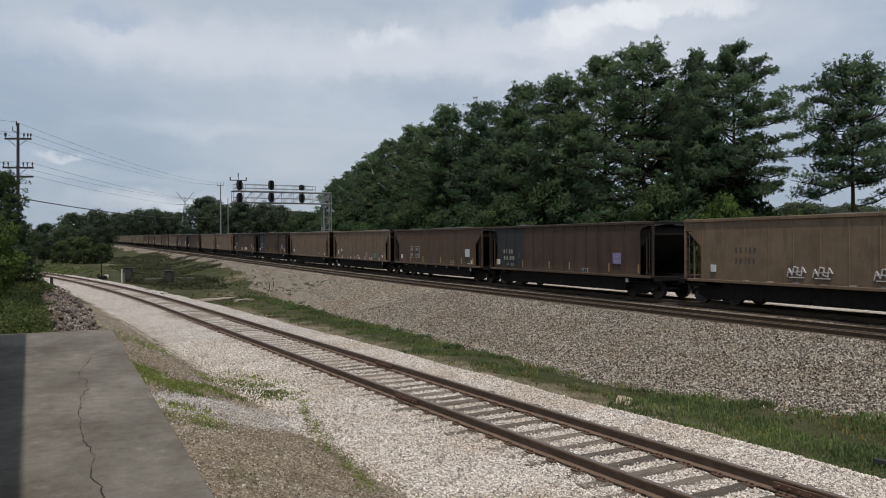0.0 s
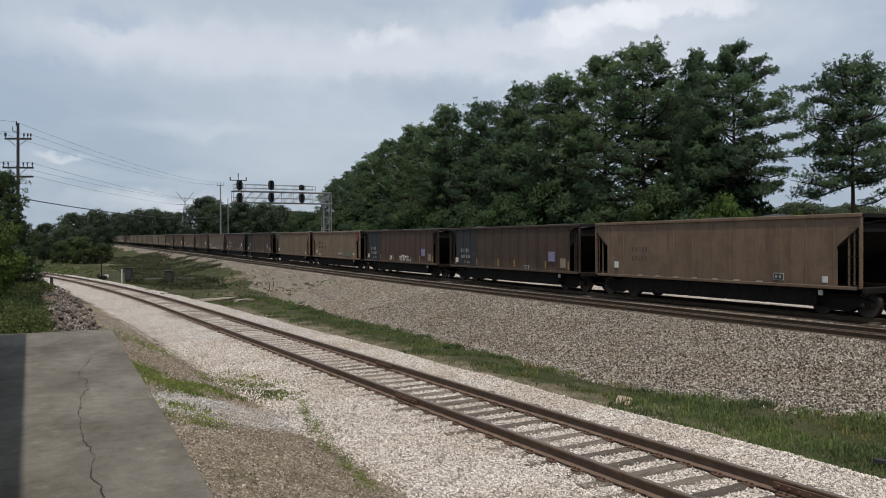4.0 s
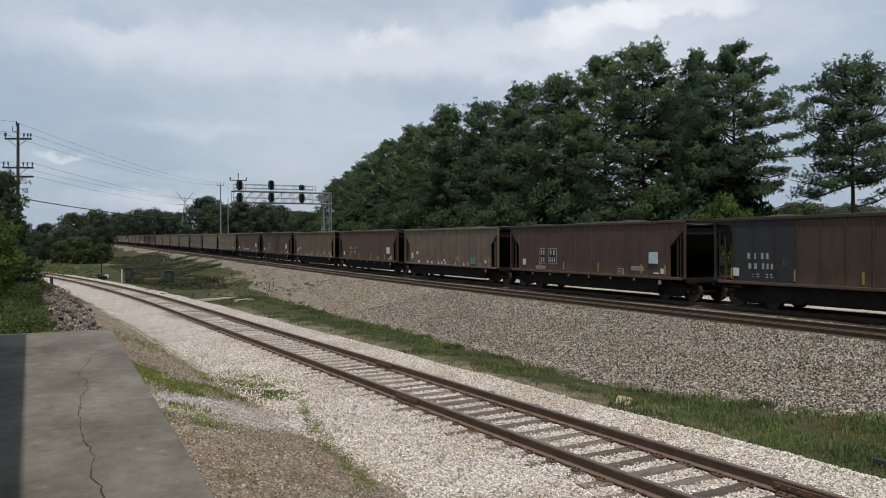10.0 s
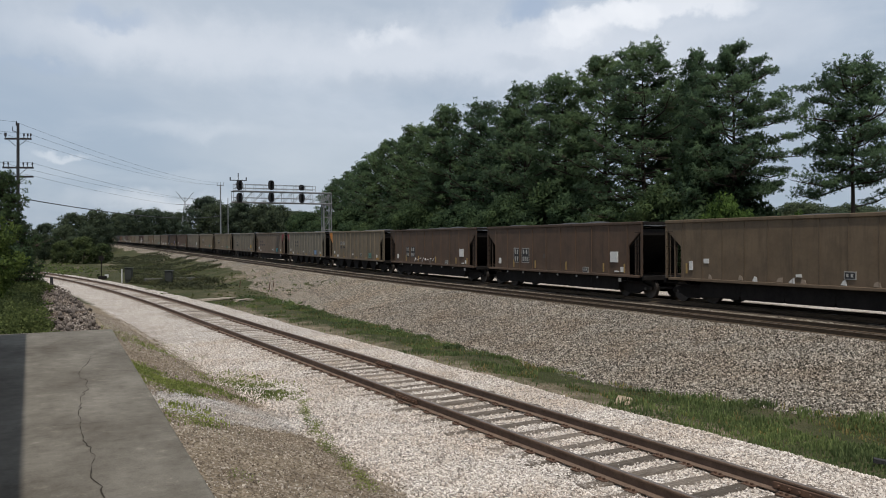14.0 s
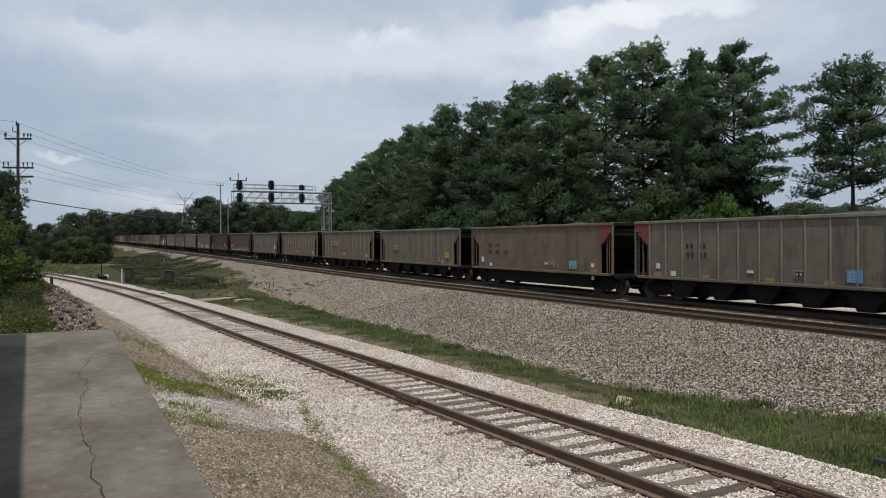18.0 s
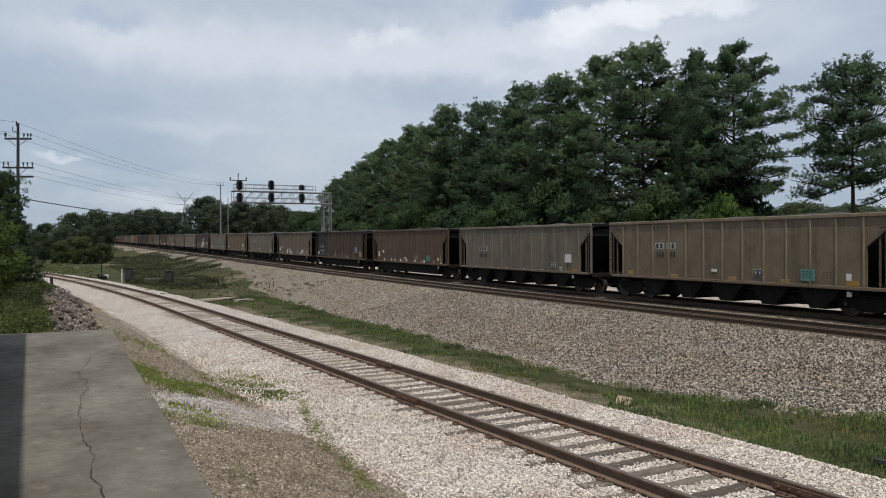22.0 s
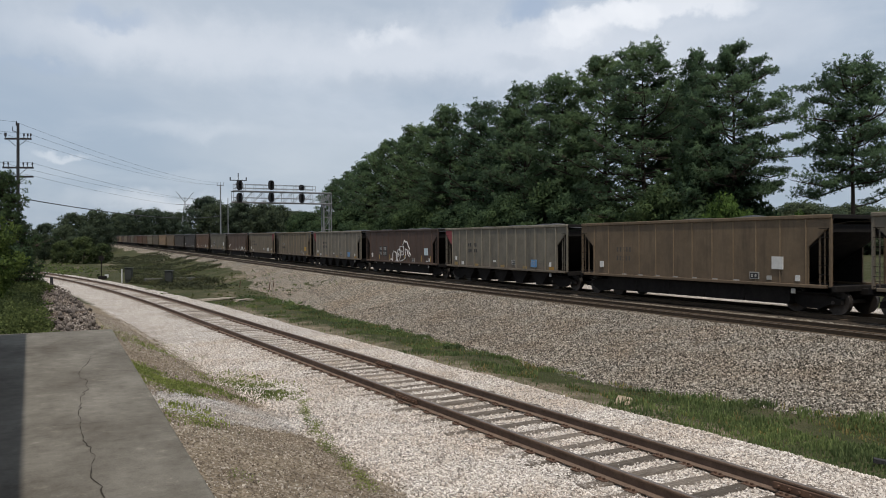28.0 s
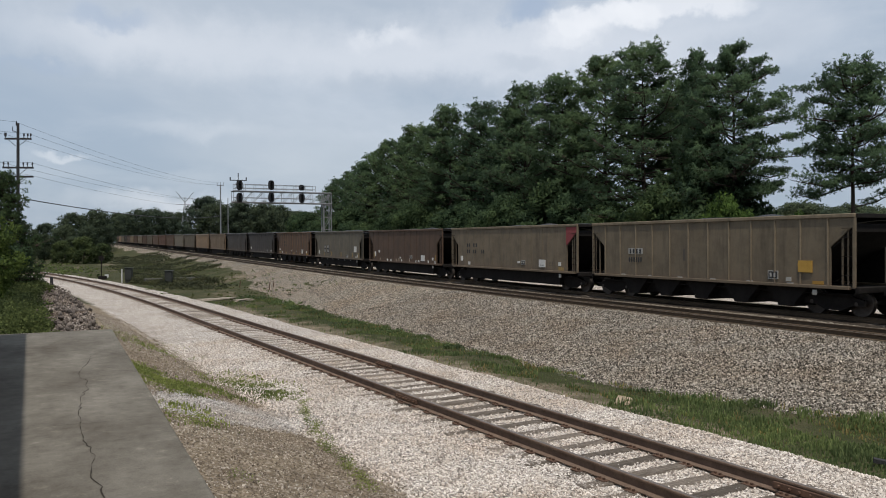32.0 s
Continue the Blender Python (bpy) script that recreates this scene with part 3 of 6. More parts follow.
            part("side_frame", prism(bmesh.new(), o, s * 1.02 - 0.07, s * 1.02 + 0.07), M_black, truck)
        for w in (-1, 1):
            bm = tube_bm((-1.1, 0, 0), (1.1, 0, 0), 0.075, seg=10)
            for s in (-1, 1):
                tube(bm, (s * 0.69, 0, 0), (s * 0.82, 0, 0), 0.457, seg=24)
                tube(bm, (s * 0.66, 0, 0), (s * 0.69, 0, 0), 0.485, seg=24)
                tube(bm, (s * 0.82, 0, 0), (s * 0.86, 0, 0), 0.13, 0.11, seg=12)
            ws = part("wheelset", bm, M_wheel, truck)
            ws.matrix_basis = pose(0, w * 0.89, 0.457)
    return car


BROWN, MAROON, TAN, GREY, GREEN, DARK, OLIVE = (0.086, 0.050, 0.032), (0.070, 0.039, 0.030), (0.160, 0.113, 0.076), (0.123, 0.107, 0.087), (0.128, 0.115, 0.097), (0.035, 0.030, 0.029), (0.120, 0.095, 0.069)
RUSSET = (0.150, 0.101, 0.069)
WALNUT = (0.120, 0.085, 0.055)
PUTTY = (0.132, 0.098, 0.074)
UMBER = (0.066, 0.047, 0.037)
TONES = {"b": BROWN, "m": MAROON, "t": TAN, "g": GREY, "e": GREEN, "d": DARK, "o": OLIVE, "u": UMBER, "p": PUTTY, "w": WALNUT, "r": RUSSET}
SAID = {"b": "weathered brown", "m": "dull maroon", "t": "faded tan", "g": "dusty grey", "e": "greenish grey", "d": "nearly black", "u": "dark umber-brown", "p": "pinkish tan", "w": "warm walnut-brown", "r": "faded russet-tan", "o": "drab olive-brown"}
CARS = "tbbrrbbttbmpbwbb" "oepgoog" "bbpgwemeo" "obgbddttogbmbobgbobdotb"


def mark(name, car, y0, y1, z0, z1, material, proud=0.05, label=""):
    """A thin plate or painted patch on the side of the car that faces the platform."""
    return part(name, box_bm(-1.55 - proud, -1.54, min(y0, y1), max(y0, y1), z0, z1), material, car, label)


M_yellow = surface("yellow_sticker", (0.33, 0.19, 0.035), (0.45, 0.27, 0.055), 6)
M_orange = surface("orange_paint", (0.42, 0.15, 0.03), (0.55, 0.22, 0.05), 5)
M_red = surface("red_paint", (0.15, 0.03, 0.035), (0.24, 0.05, 0.05), 5)
M_blue = surface("blue_sticker", (0.07, 0.17, 0.34), (0.14, 0.28, 0.46), 9)
M_violet = surface("violet_sticker", (0.10, 0.085, 0.20), (0.30, 0.27, 0.42), 14)
M_teal = surface("teal_sticker", (0.055, 0.15, 0.125), (0.11, 0.23, 0.19), 9)
M_cyan = surface("cyan_sticker", (0.07, 0.25, 0.26), (0.14, 0.36, 0.37), 9)
M_pale = surface("pale_blue_sticker", (0.36, 0.44, 0.48), (0.48, 0.55, 0.58), 6)
M_stencil = surface("black_stencil", (0.014, 0.015, 0.017), (0.034, 0.035, 0.038), 8)
M_ink = surface("white_lettering", (0.25, 0.24, 0.22), (0.36, 0.35, 0.32), 9)
M_tanpatch = surface("tan_patch", (0.20, 0.15, 0.11), (0.30, 0.24, 0.18), 6)
M_spray = surface("white_spray_paint", (0.40, 0.38, 0.37), (0.58, 0.56, 0.55), 7)


def bars(car, rows, material, name="reporting_mark", depth=1.572):
    """Rows of lettering as plain bars: each row is y of its start, y of its end, base, height, count."""
    bm = bmesh.new()
    for y0, y1, z, h, count in rows:
        w = (y0 - y1) / count
        for q in range(count):
            box(bm, -depth, -1.55, y0 - w * (q + 0.68), y0 - w * (q + 0.22), z, z + h)
    tagged(part(name, bm, material, car, "lettering in plain bars"), kind="stuff")


def data_box(car, y, z, w=0.45, h=0.28):
    """Small framed black panel with two white marks."""
    mark("data_frame", car, y, y - w, z, z + h, M_ink, 0.03)
    mark("data_field", car, y - 0.03, y - w + 0.03, z + 0.03, z + h - 0.03, M_stencil, 0.036)
    bars(car, [(y - 0.05, y - w + 0.05, z + 0.08, h - 0.16, 2)], M_ink, "data_lettering", 1.594)


def reflectors(car, ys, z=1.18):
    for y in ys:
        mark("reflector", car, y, y - 0.07, z, z + 0.44, M_reflector, 0.04)


def badge(car):
    mark("brake_tag", car, -5.6, -5.78, 0.74, 0.92, M_ink, 0.02)


def scrawl(car, strokes, width, material):
    """Spray-painted line work on the side sheet."""
    bm = bmesh.new()
    for pts in strokes:
        for (a, b), (c, d) in zip(pts, pts[1:]):
            p, q = Vector((0, a, b)), Vector((0, c, d))
            n = (q - p).normalized().cross(Vector((1, 0, 0))) * width / 2
            e = (q - p).normalized() * width * 0.3
            vs = [bm.verts.new(v + Vector((x, 0, 0))) for x in (-1.60, -1.552) for v in (p - e - n, q + e - n, q + e + n, p - e + n)]
            for f in ((0, 1, 2, 3), (4, 7, 6, 5), (0, 4, 5, 1), (1, 5, 6, 2), (2, 6, 7, 3), (3, 7, 4, 0)):
                bm.faces.new([vs[i] for i in f])
    tagged(part("graffiti", bm, material, car, "white spray-paint graffiti"), kind="stuff")


def corner_plate(car, material, end=1):
    bm = prism(bmesh.new(), [(end * y, z) for y, z in ((7.2, 3.48), (6.28, 3.48), (6.28, 2.55), (6.36, 2.52), (7.2, 3.2))], -1.575, -1.545)
    part("corner_plate", bm, material, car)


FAMILY = "DBACDBBGDBACACAAEEGFEEFCBCEDEAEF"
MORE = "DECEAFDEGCAE"
MAKES = {"A": (10, 0.026, 0.035, BODY, False, "smooth-sided coal hopper car with thin posts"), "B": (14, 0.022, 0.045, 15.05, True, "coal hopper car with a black repainted end panel"),
         "C": (12, 0.020, 0.022, BODY, False, "smooth-sided coal hopper car with patches along the sill"), "D": (12, 0.020, 0.026, BODY, False, "smooth-sided coal hopper car with rust stains"),
         "E": (13, 0.034, 0.05, BODY, False, "ribbed coal hopper car with streaked sides"), "F": (12, 0.030, 0.042, BODY, False, "ribbed coal hopper car with streaked sides"),
         "G": (12, 0.016, 0.020, BODY, False, "smooth-sided coal hopper car with a red corner")}
makes = {}
train = []
for k, code in enumerate(CARS):
    fam = FAMILY[k] if k < len(FAMILY) else MORE[k % len(MORE)]
    if fam in makes:
        car = copy_thing(makes[fam], Matrix())
    else:
        car = makes[fam] = hopper_car(*MAKES[fam])
    tagged(car, "%s %s" % (SAID[code], MAKES[fam][5]))
    train.append(car)
rnd = random.Random(21)
M_reflector = surface("yellow_reflector", (0.20, 0.13, 0.045), (0.33, 0.23, 0.09), 12)
M_faded = surface("faded_stencil", (0.055, 0.045, 0.038), (0.085, 0.072, 0.060), 8)
M_amber = surface("amber_paint", (0.24, 0.13, 0.025), (0.36, 0.20, 0.04), 7)
STICKERS = {1: M_violet, 5: M_violet, 6: M_violet, 9: M_violet, 24: M_violet, 2: M_pale, 10: M_pale, 12: M_sticker, 14: M_sticker, 15: M_sticker, 29: M_pale, 3: M_teal, 11: M_teal, 13: M_tanpatch, 23: M_teal, 25: M_sticker,
            7: M_teal, 16: M_teal, 17: M_blue, 18: M_cyan, 20: M_teal, 21: M_teal, 26: M_teal, 28: M_blue, 30: M_blue, 19: M_yellow, 31: M_yellow, 22: M_sticker, 27: M_sticker}
for k, (car, code) in enumerate(zip(train, CARS)):
    fam = FAMILY[k] if k < len(FAMILY) else MORE[k % len(MORE)]
    shade = rnd.uniform(0.93, 1.08)
    gain = {"A": 0.92, "B": 0.70, "C": 1.0, "D": 1.05, "E": 1.12, "F": 1.12, "G": 1.18}[fam]
    tone = tuple(v * gain * shade * rnd.uniform(0.985, 1.015) * w for v, w in zip(TONES[code], (1.0, 0.99, 0.93)))
    for o in car.children_recursive:
        kind = o.name.split(".")[0]
        # Chord and rib tones carry the light they catch, post tones the shade.
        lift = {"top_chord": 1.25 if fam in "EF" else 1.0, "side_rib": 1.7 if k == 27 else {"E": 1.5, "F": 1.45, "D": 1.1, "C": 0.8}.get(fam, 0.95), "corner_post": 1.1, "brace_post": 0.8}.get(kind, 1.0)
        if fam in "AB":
            # End posts painted darker still, for the shade of the open car ends.
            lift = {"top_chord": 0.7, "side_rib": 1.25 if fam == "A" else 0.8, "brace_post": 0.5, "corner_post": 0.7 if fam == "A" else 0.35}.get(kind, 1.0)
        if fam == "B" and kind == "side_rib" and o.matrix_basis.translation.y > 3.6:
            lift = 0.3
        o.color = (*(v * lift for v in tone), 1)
    if k > 36:
        continue
    badge(car)
    tint = STICKERS.get(k, M_sticker)
    if fam == "A":
        framed = k in (2, 10, 14)
        for a, b in ((4.1, 3.46), (3.22, 2.42)):
            if framed:
                mark("mark_panel", car, a, b, 1.46, 2.33, M_ink, 0.006)
            mark("mark_field", car, a - 0.04, b + 0.04, 1.50, 2.29, M_stencil, 0.012)
            bars(car, [(a - 0.08, b + 0.08, 1.97, 0.26, 2), (a - 0.08, b + 0.08, 1.56, 0.26, 2 if b > 3 else 3)], M_ink)
        mark("route_tag", car, 5.80, 5.58, 1.36, 1.70, M_sticker)
        mark("sticker", car, -5.0, -5.56, 1.68, 2.20, tint)
        mark("patch", car, -5.76, -5.96, 1.22, 1.46, M_sticker, 0.03)
        mark("patch", car, -5.3, -5.62, 1.20, 1.27, M_sticker, 0.03)
        bars(car, [(0.95, 0.70, 1.78, 0.24, 2)], M_faded, "faded_emblem")
        data_box(car, -2.74, 1.10)
        reflectors(car, (4.12, 1.8, -1.2, -4.4, -6.0))
        if k == 10:
            for y0, y1, z in ((4.5, 3.45, 1.14), (-3.72, -4.6, 1.32)):
                mark("tag_panel", car, y0, y1, z, z + 0.2, M_ink, 0.008)
                mark("tag_field", car, y0 - 0.04, y1 + 0.04, z + 0.04, z + 0.16, M_tanpatch, 0.014)
        for q in range(6):
            mark("sill_stencil", car, 4.9 - 1.75 * q, 4.78 - 1.75 * q, 0.84, 0.94, M_ink, 0.0)
    elif fam == "B":
        bm = prism(bmesh.new(), [(6.55, 1.1), (6.55, 3.0), (6.68, 3.3), (7.05, 3.42), (7.45, 3.46), (7.45, 3.5), (3.5, 3.5), (3.5, 1.1)], -1.558, -1.545)
        part("dark_panel", bm, M_stencil, car, "black repainted end panel")
        bars(car, [(5.85, 5.30, 1.99, 0.24, 2), (5.18, 4.70, 1.99, 0.24, 2), (5.80, 5.25, 1.60, 0.22, 2), (5.12, 4.50, 1.60, 0.22, 3)], M_ink, depth=1.565)
        bars(car, [(5.60, 5.15, 1.37, 0.05, 2), (5.6, 5.15, 1.27, 0.05, 2), (4.95, 4.55, 1.37, 0.05, 2), (4.95, 4.5, 1.27, 0.05, 2)], M_ink, "data_lettering", 1.565)
        bars(car, [(4.15, 3.88, 1.74, 0.28, 2)], M_faded, "faded_emblem", 1.566)
        mark("route_tag", car, 6.48, 6.22, 1.30, 1.62, M_sticker)
        mark("sticker", car, -4.67, -5.25, 1.60, 2.14, tint)
        bars(car, [(-4.75, -5.1, 1.92, 0.08, 2), (-4.8, -5.2, 1.70, 0.07, 3)], M_ink, "sticker_print", 1.605)
        if k != 1:
            mark("patch", car, -5.80, -6.26, 1.28, 1.78, M_tanpatch, 0.03)
        bars(car, [(-3.85, -4.25, z, 0.035, 2) for z in (1.35, 1.45, 1.55)], M_faded, "data_lettering", 1.556)
        data_box(car, -2.14, 1.10, 0.5, 0.22 if k != 6 else 0.32)
        reflectors(car, (6.62, 3.62, 0.9, -1.0 - 0.4 * (k == 9), -4.32, -6.5))
    elif fam == "C":
        mark("route_tag", car, 5.78, 5.60, 1.45, 1.84, M_sticker)
        mark("patch", car, 4.96, 4.68, 1.76, 1.96, M_sticker, 0.03)
        for y in (4.72, 3.12, 2.42, 1.28, 0.74, 0.20, -1.42, -2.62, -3.1, -4.84, -6.0):
            z = 1.10 + rnd.uniform(0.0, 0.05)
            w = rnd.uniform(0.16, 0.34)
            bm = prism(bmesh.new(), [(y, z), (y - w, z - 0.02), (y - w * rnd.uniform(0.7, 1.0), z + rnd.uniform(0.08, 0.2)), (y - w * rnd.uniform(0.1, 0.45), z + rnd.uniform(0.12, 0.22))], -1.57, -1.545)
            part("patch", bm, M_sticker if rnd.random() < 0.75 else M_tanpatch, car)
        mark("patch", car, 0.40, 0.16, 1.34, 1.45, M_sticker, 0.03)
        data_box(car, -1.56, 1.34)
        mark("sticker", car, -3.71, -4.30, 1.24, 1.66, tint)
        mark("patch", car, -5.6, -5.78, 1.32, 1.52, M_sticker, 0.03)
        reflectors(car, (6.0, -6.1), 1.3)
    elif fam == "D":
        bars(car, [(4.5, 3.35, 2.2, 0.24, 5), (4.5, 3.4, 1.78, 0.22, 5)], M_faded, depth=1.556)
        mark("route_tag", car, 5.72, 5.46, 1.42, 1.72, M_sticker)
        for q in range(7):
            mark("sill_stencil", car, 4.05 - 1.15 * q, 3.75 - 1.15 * q, 1.10, 1.15, M_ink, 0.012)
        if k != 0:
            data_box(car, -3.68, 1.20)
            mark("patch", car, -5.78, -5.98, 1.20, 1.42, M_sticker, 0.03)
        if k == 27:
            mark("sticker", car, -4.75, -5.25, 1.62, 2.10, tint)
            mark("patch", car, -4.5, -4.72, 1.2, 1.36, M_ink, 0.03)
    elif fam == "E":
        boxed = k in (16, 20, 21, 26)
        pairs = ((4.0, 3.42), (3.26, 2.70))
        for a, b in pairs:
            if boxed:
                mark("mark_panel", car, a, b, 2.34, 2.64, M_ink, 0.008)
            bars(car, [(a - 0.03, b + 0.03, 2.38, 0.22, 2)], M_stencil)
        bars(car, [(a - 0.08, b - 0.02, 2.0, 0.22, 3 if boxed else 2) for a, b in pairs], M_stencil)
        if not boxed or k == 16:
            mark("route_tag", car, 5.76, 5.56, 1.46, 1.70, M_sticker)
            mark("patch", car, 4.85, 4.56, 1.16, 1.38, M_sticker, 0.03)
        mark("patch", car, 0.58, 0.30, 1.42, 1.53, M_sticker, 0.03)
        data_box(car, -1.6, 1.31)
        mark("sticker", car, -3.76, -4.32, 1.23, 1.66, tint)
        bars(car, [(-3.82, -4.24, z, 0.04, 3) for z in (1.34, 1.44, 1.54)], M_ink if tint is M_blue else M_stencil, "sticker_print", 1.604)
        bars(car, [(-4.6, -5.2, z, 0.03, 4) for z in (1.36, 1.45, 1.54)], M_faded, "data_lettering", 1.556)
        mark("patch", car, -5.58, -5.76, 1.30, 1.54, M_sticker, 0.03)
        if k != 20:
            mark("amber_patch", car, -5.56, -6.04, 1.12, 1.29, M_amber, 0.02)
            for y in (5.9, 3.0, -0.3, -2.85):
                mark("amber_patch", car, y, y - 0.42, 1.12, 1.12 + (0.14 if y < 5 else 0.2), M_reflector, 0.02)
    elif fam == "F":
        mark("mark_panel", car, 4.48, 3.48, 2.10, 2.38, M_ink, 0.008)
        bars(car, [(4.44, 3.52, 2.13, 0.22, 4)], M_stencil)
        bars(car, [(4.48, 3.50, 1.73, 0.22, 6)], M_stencil)
        data_box(car, -3.66, 1.24, 0.46, 0.32)
        mark("patch", car, -4.48, -4.70, 1.18, 1.34, M_ink, 0.03)
        if tint is M_sticker:
            mark("sticker", car, -5.02, -5.55, 1.58, 2.02, tint)
        else:
            mark("sticker", car, -5.02, -5.6, 1.54, 1.97, tint)
        mark("amber_patch", car, -5.6, -6.06, 1.12, 1.24, M_amber, 0.02)
        for q in range(6):
            mark("sill_stencil", car, 5.0 - 1.9 * q, 4.7 - 1.9 * q, 1.10, 1.14, M_ink, 0.012)
        bars(car, [(0.95, 0.65, 1.85, 0.5, 1)], M_faded, "faded_emblem", 1.553)
    else:
        bars(car, [(5.05, 4.55, 2.35, 0.24, 2), (4.2, 3.56, 2.35, 0.24, 2), (5.05, 4.55, 1.94, 0.24, 2), (4.2, 3.7, 1.94, 0.24, 2), (3.1, 2.63, 1.94, 0.24, 2)], M_stencil)
        if k == 18:
            bars(car, [(-0.1, -0.5, 1.86, 0.24, 2)], M_faded, depth=1.556)
        mark("route_tag", car, 5.86, 5.60, 1.42, 1.74, M_sticker)
        mark("patch", car, 4.85, 4.58, 1.18, 1.38, M_sticker, 0.03)
        mark("patch", car, -1.36, -1.60, 1.42, 1.53, M_sticker, 0.03)
        data_box(car, -1.74, 1.33)
        mark("sticker", car, -3.67, -4.28, 1.26, 1.68, tint)
        bars(car, [(-3.8, -4.2, 1.34, 0.06, 2)], M_stencil, "sticker_print", 1.604)
        mark("patch", car, -5.55, -5.78, 1.38, 1.58, M_sticker, 0.03)
        mark("amber_patch", car, -5.55, -6.02, 1.12, 1.30, M_reflector, 0.02)
        bars(car, [(-4.6, -5.2, z, 0.03, 4) for z in (1.36, 1.45, 1.54)], M_faded, "data_lettering", 1.556)
        corner_plate(car, M_red, -1)
    if k == 16:
        corner_plate(car, M_orange)
    if k in (17, 28, 30):
        corner_plate(car, M_red)
scrawl(train[29], [[(1.75, 1.14), (1.48, 1.28), (1.13, 1.14), (1.13, 1.72), (0.9, 1.90), (0.5, 1.84), (0.34, 1.72), (0.30, 1.16), (0.62, 1.06)], [(0.18, 1.70), (0.0, 2.04), (-0.26, 2.08), (-0.42, 1.90), (-0.46, 1.46), (-0.20, 1.10), (0.12, 1.12), (0.22, 1.36), (0.18, 1.70)], [(-0.02, 1.46), (-0.02, 1.74), (-0.24, 1.60)],
                   [(-0.37, 2.28), (-1.12, 2.30), (-1.06, 1.64), (-0.67, 1.62), (-0.67, 1.94), (-0.9, 1.9)], [(-0.37, 2.28), (-0.42, 1.80)], [(-0.96, 2.42), (-1.27, 2.78), (-1.52, 2.62), (-1.72, 2.70), (-2.0, 2.42), (-2.26, 2.12), (-2.12, 1.94), (-2.44, 1.64), (-2.28, 1.50), (-2.02, 1.62), (-1.80, 2.02), (-1.43, 2.10), (-1.52, 1.60), (-1.40, 1.36), (-1.08, 1.24), (-0.47, 1.14)]], 0.062, M_spray)
scrawl(train[6], [[(1.55, 1.35), (1.35, 1.55), (1.15, 1.35), (1.35, 1.2), (1.55, 1.35)], [(-0.4, 1.2), (-0.5, 1.5), (-0.75, 1.45), (-0.72, 1.2)], [(-0.95, 1.15), (-0.9, 1.62), (-1.15, 1.5), (-1.3, 1.62), (-1.3, 1.2)], [(-1.5, 1.2), (-1.55, 1.58), (-1.8, 1.4)], [(-1.95, 1.15), (-1.95, 1.55), (-2.2, 1.5), (-2.15, 1.25)]], 0.04, M_spray)
for o in (1.95, 0.85, -1.5):
    scrawl(train[0], [[(o, 1.36), (o - 0.08, 1.66), (o - 0.22, 1.42), (o - 0.30, 1.74), (o - 0.46, 1.70), (o - 0.42, 1.46), (o - 0.62, 1.40), (o - 0.66, 1.72), (o - 0.80, 1.52)], [(o - 0.05, 1.52), (o - 0.78, 1.56)], [(o - 0.1, 1.33), (o - 0.72, 1.33)]], 0.035, M_spray)
scrawl(train[15], [[(2.4 - 0.45 * q, 1.2 + 0.1 * (q % 3)), (2.32 - 0.45 * q, 1.46 - 0.12 * (q % 2)), (2.2 - 0.45 * q, 1.3 + 0.06 * (q % 4))] for q in range(8)], 0.03, M_spray)
scrawl(train[25], [[(2.6, 1.2), (2.4, 1.6), (2.2, 1.25), (2.0, 1.6)], [(1.5, 1.3), (1.2, 1.7), (1.0, 1.3)]], 0.07, M_spray)


# ---- trees ----
def facing(verts, out):
    """Quads wound so that they face the way of the clump they grow on."""
    n = np.cross(verts[:, 1] - verts[:, 0], verts[:, 3] - verts[:, 0])
    flip = (n * out).sum(axis=1) < 0
    verts[flip] = verts[flip][:, ::-1]
    return verts.reshape(-1, 3).tolist(), np.arange(len(verts) * 4).reshape(-1, 4).tolist(), np.repeat(out, 4, axis=0).tolist()


def tuft_batch(rnd, centres, outs, size, blades, spread, up=0.4):
    """Needle tufts: small fans of thin blades about each centre."""
    n = len(centres) * blades
    g = np.random.default_rng(rnd.randrange(10 ** 6))
    c = np.repeat(np.array([v[:] for v in centres]), blades, axis=0)
    o = np.repeat(np.array([v[:] for v in outs]), blades, axis=0)
    s = np.repeat(size * g.uniform(0.65, 1.3, len(centres)), blades)[:, None]
    d = g.normal(0, 1, (n, 3)) + o * 0.5 + np.array([0, 0, up])
    d /= np.linalg.norm(d, axis=1)[:, None]
    w = np.cross(d, g.normal(0, 1, (n, 3)))
    w = w / np.linalg.norm(w, axis=1)[:, None] * s * spread
    tip = c + d * s * g.uniform(0.5, 1.2, (n, 1))
    belly = c + (tip - c) * 0.62
    o = o + d * 0.15
    o /= np.linalg.norm(o, axis=1)[:, None]
    return facing(np.stack([c, belly - w * 0.5, tip, belly + w * 0.5], axis=1), o)


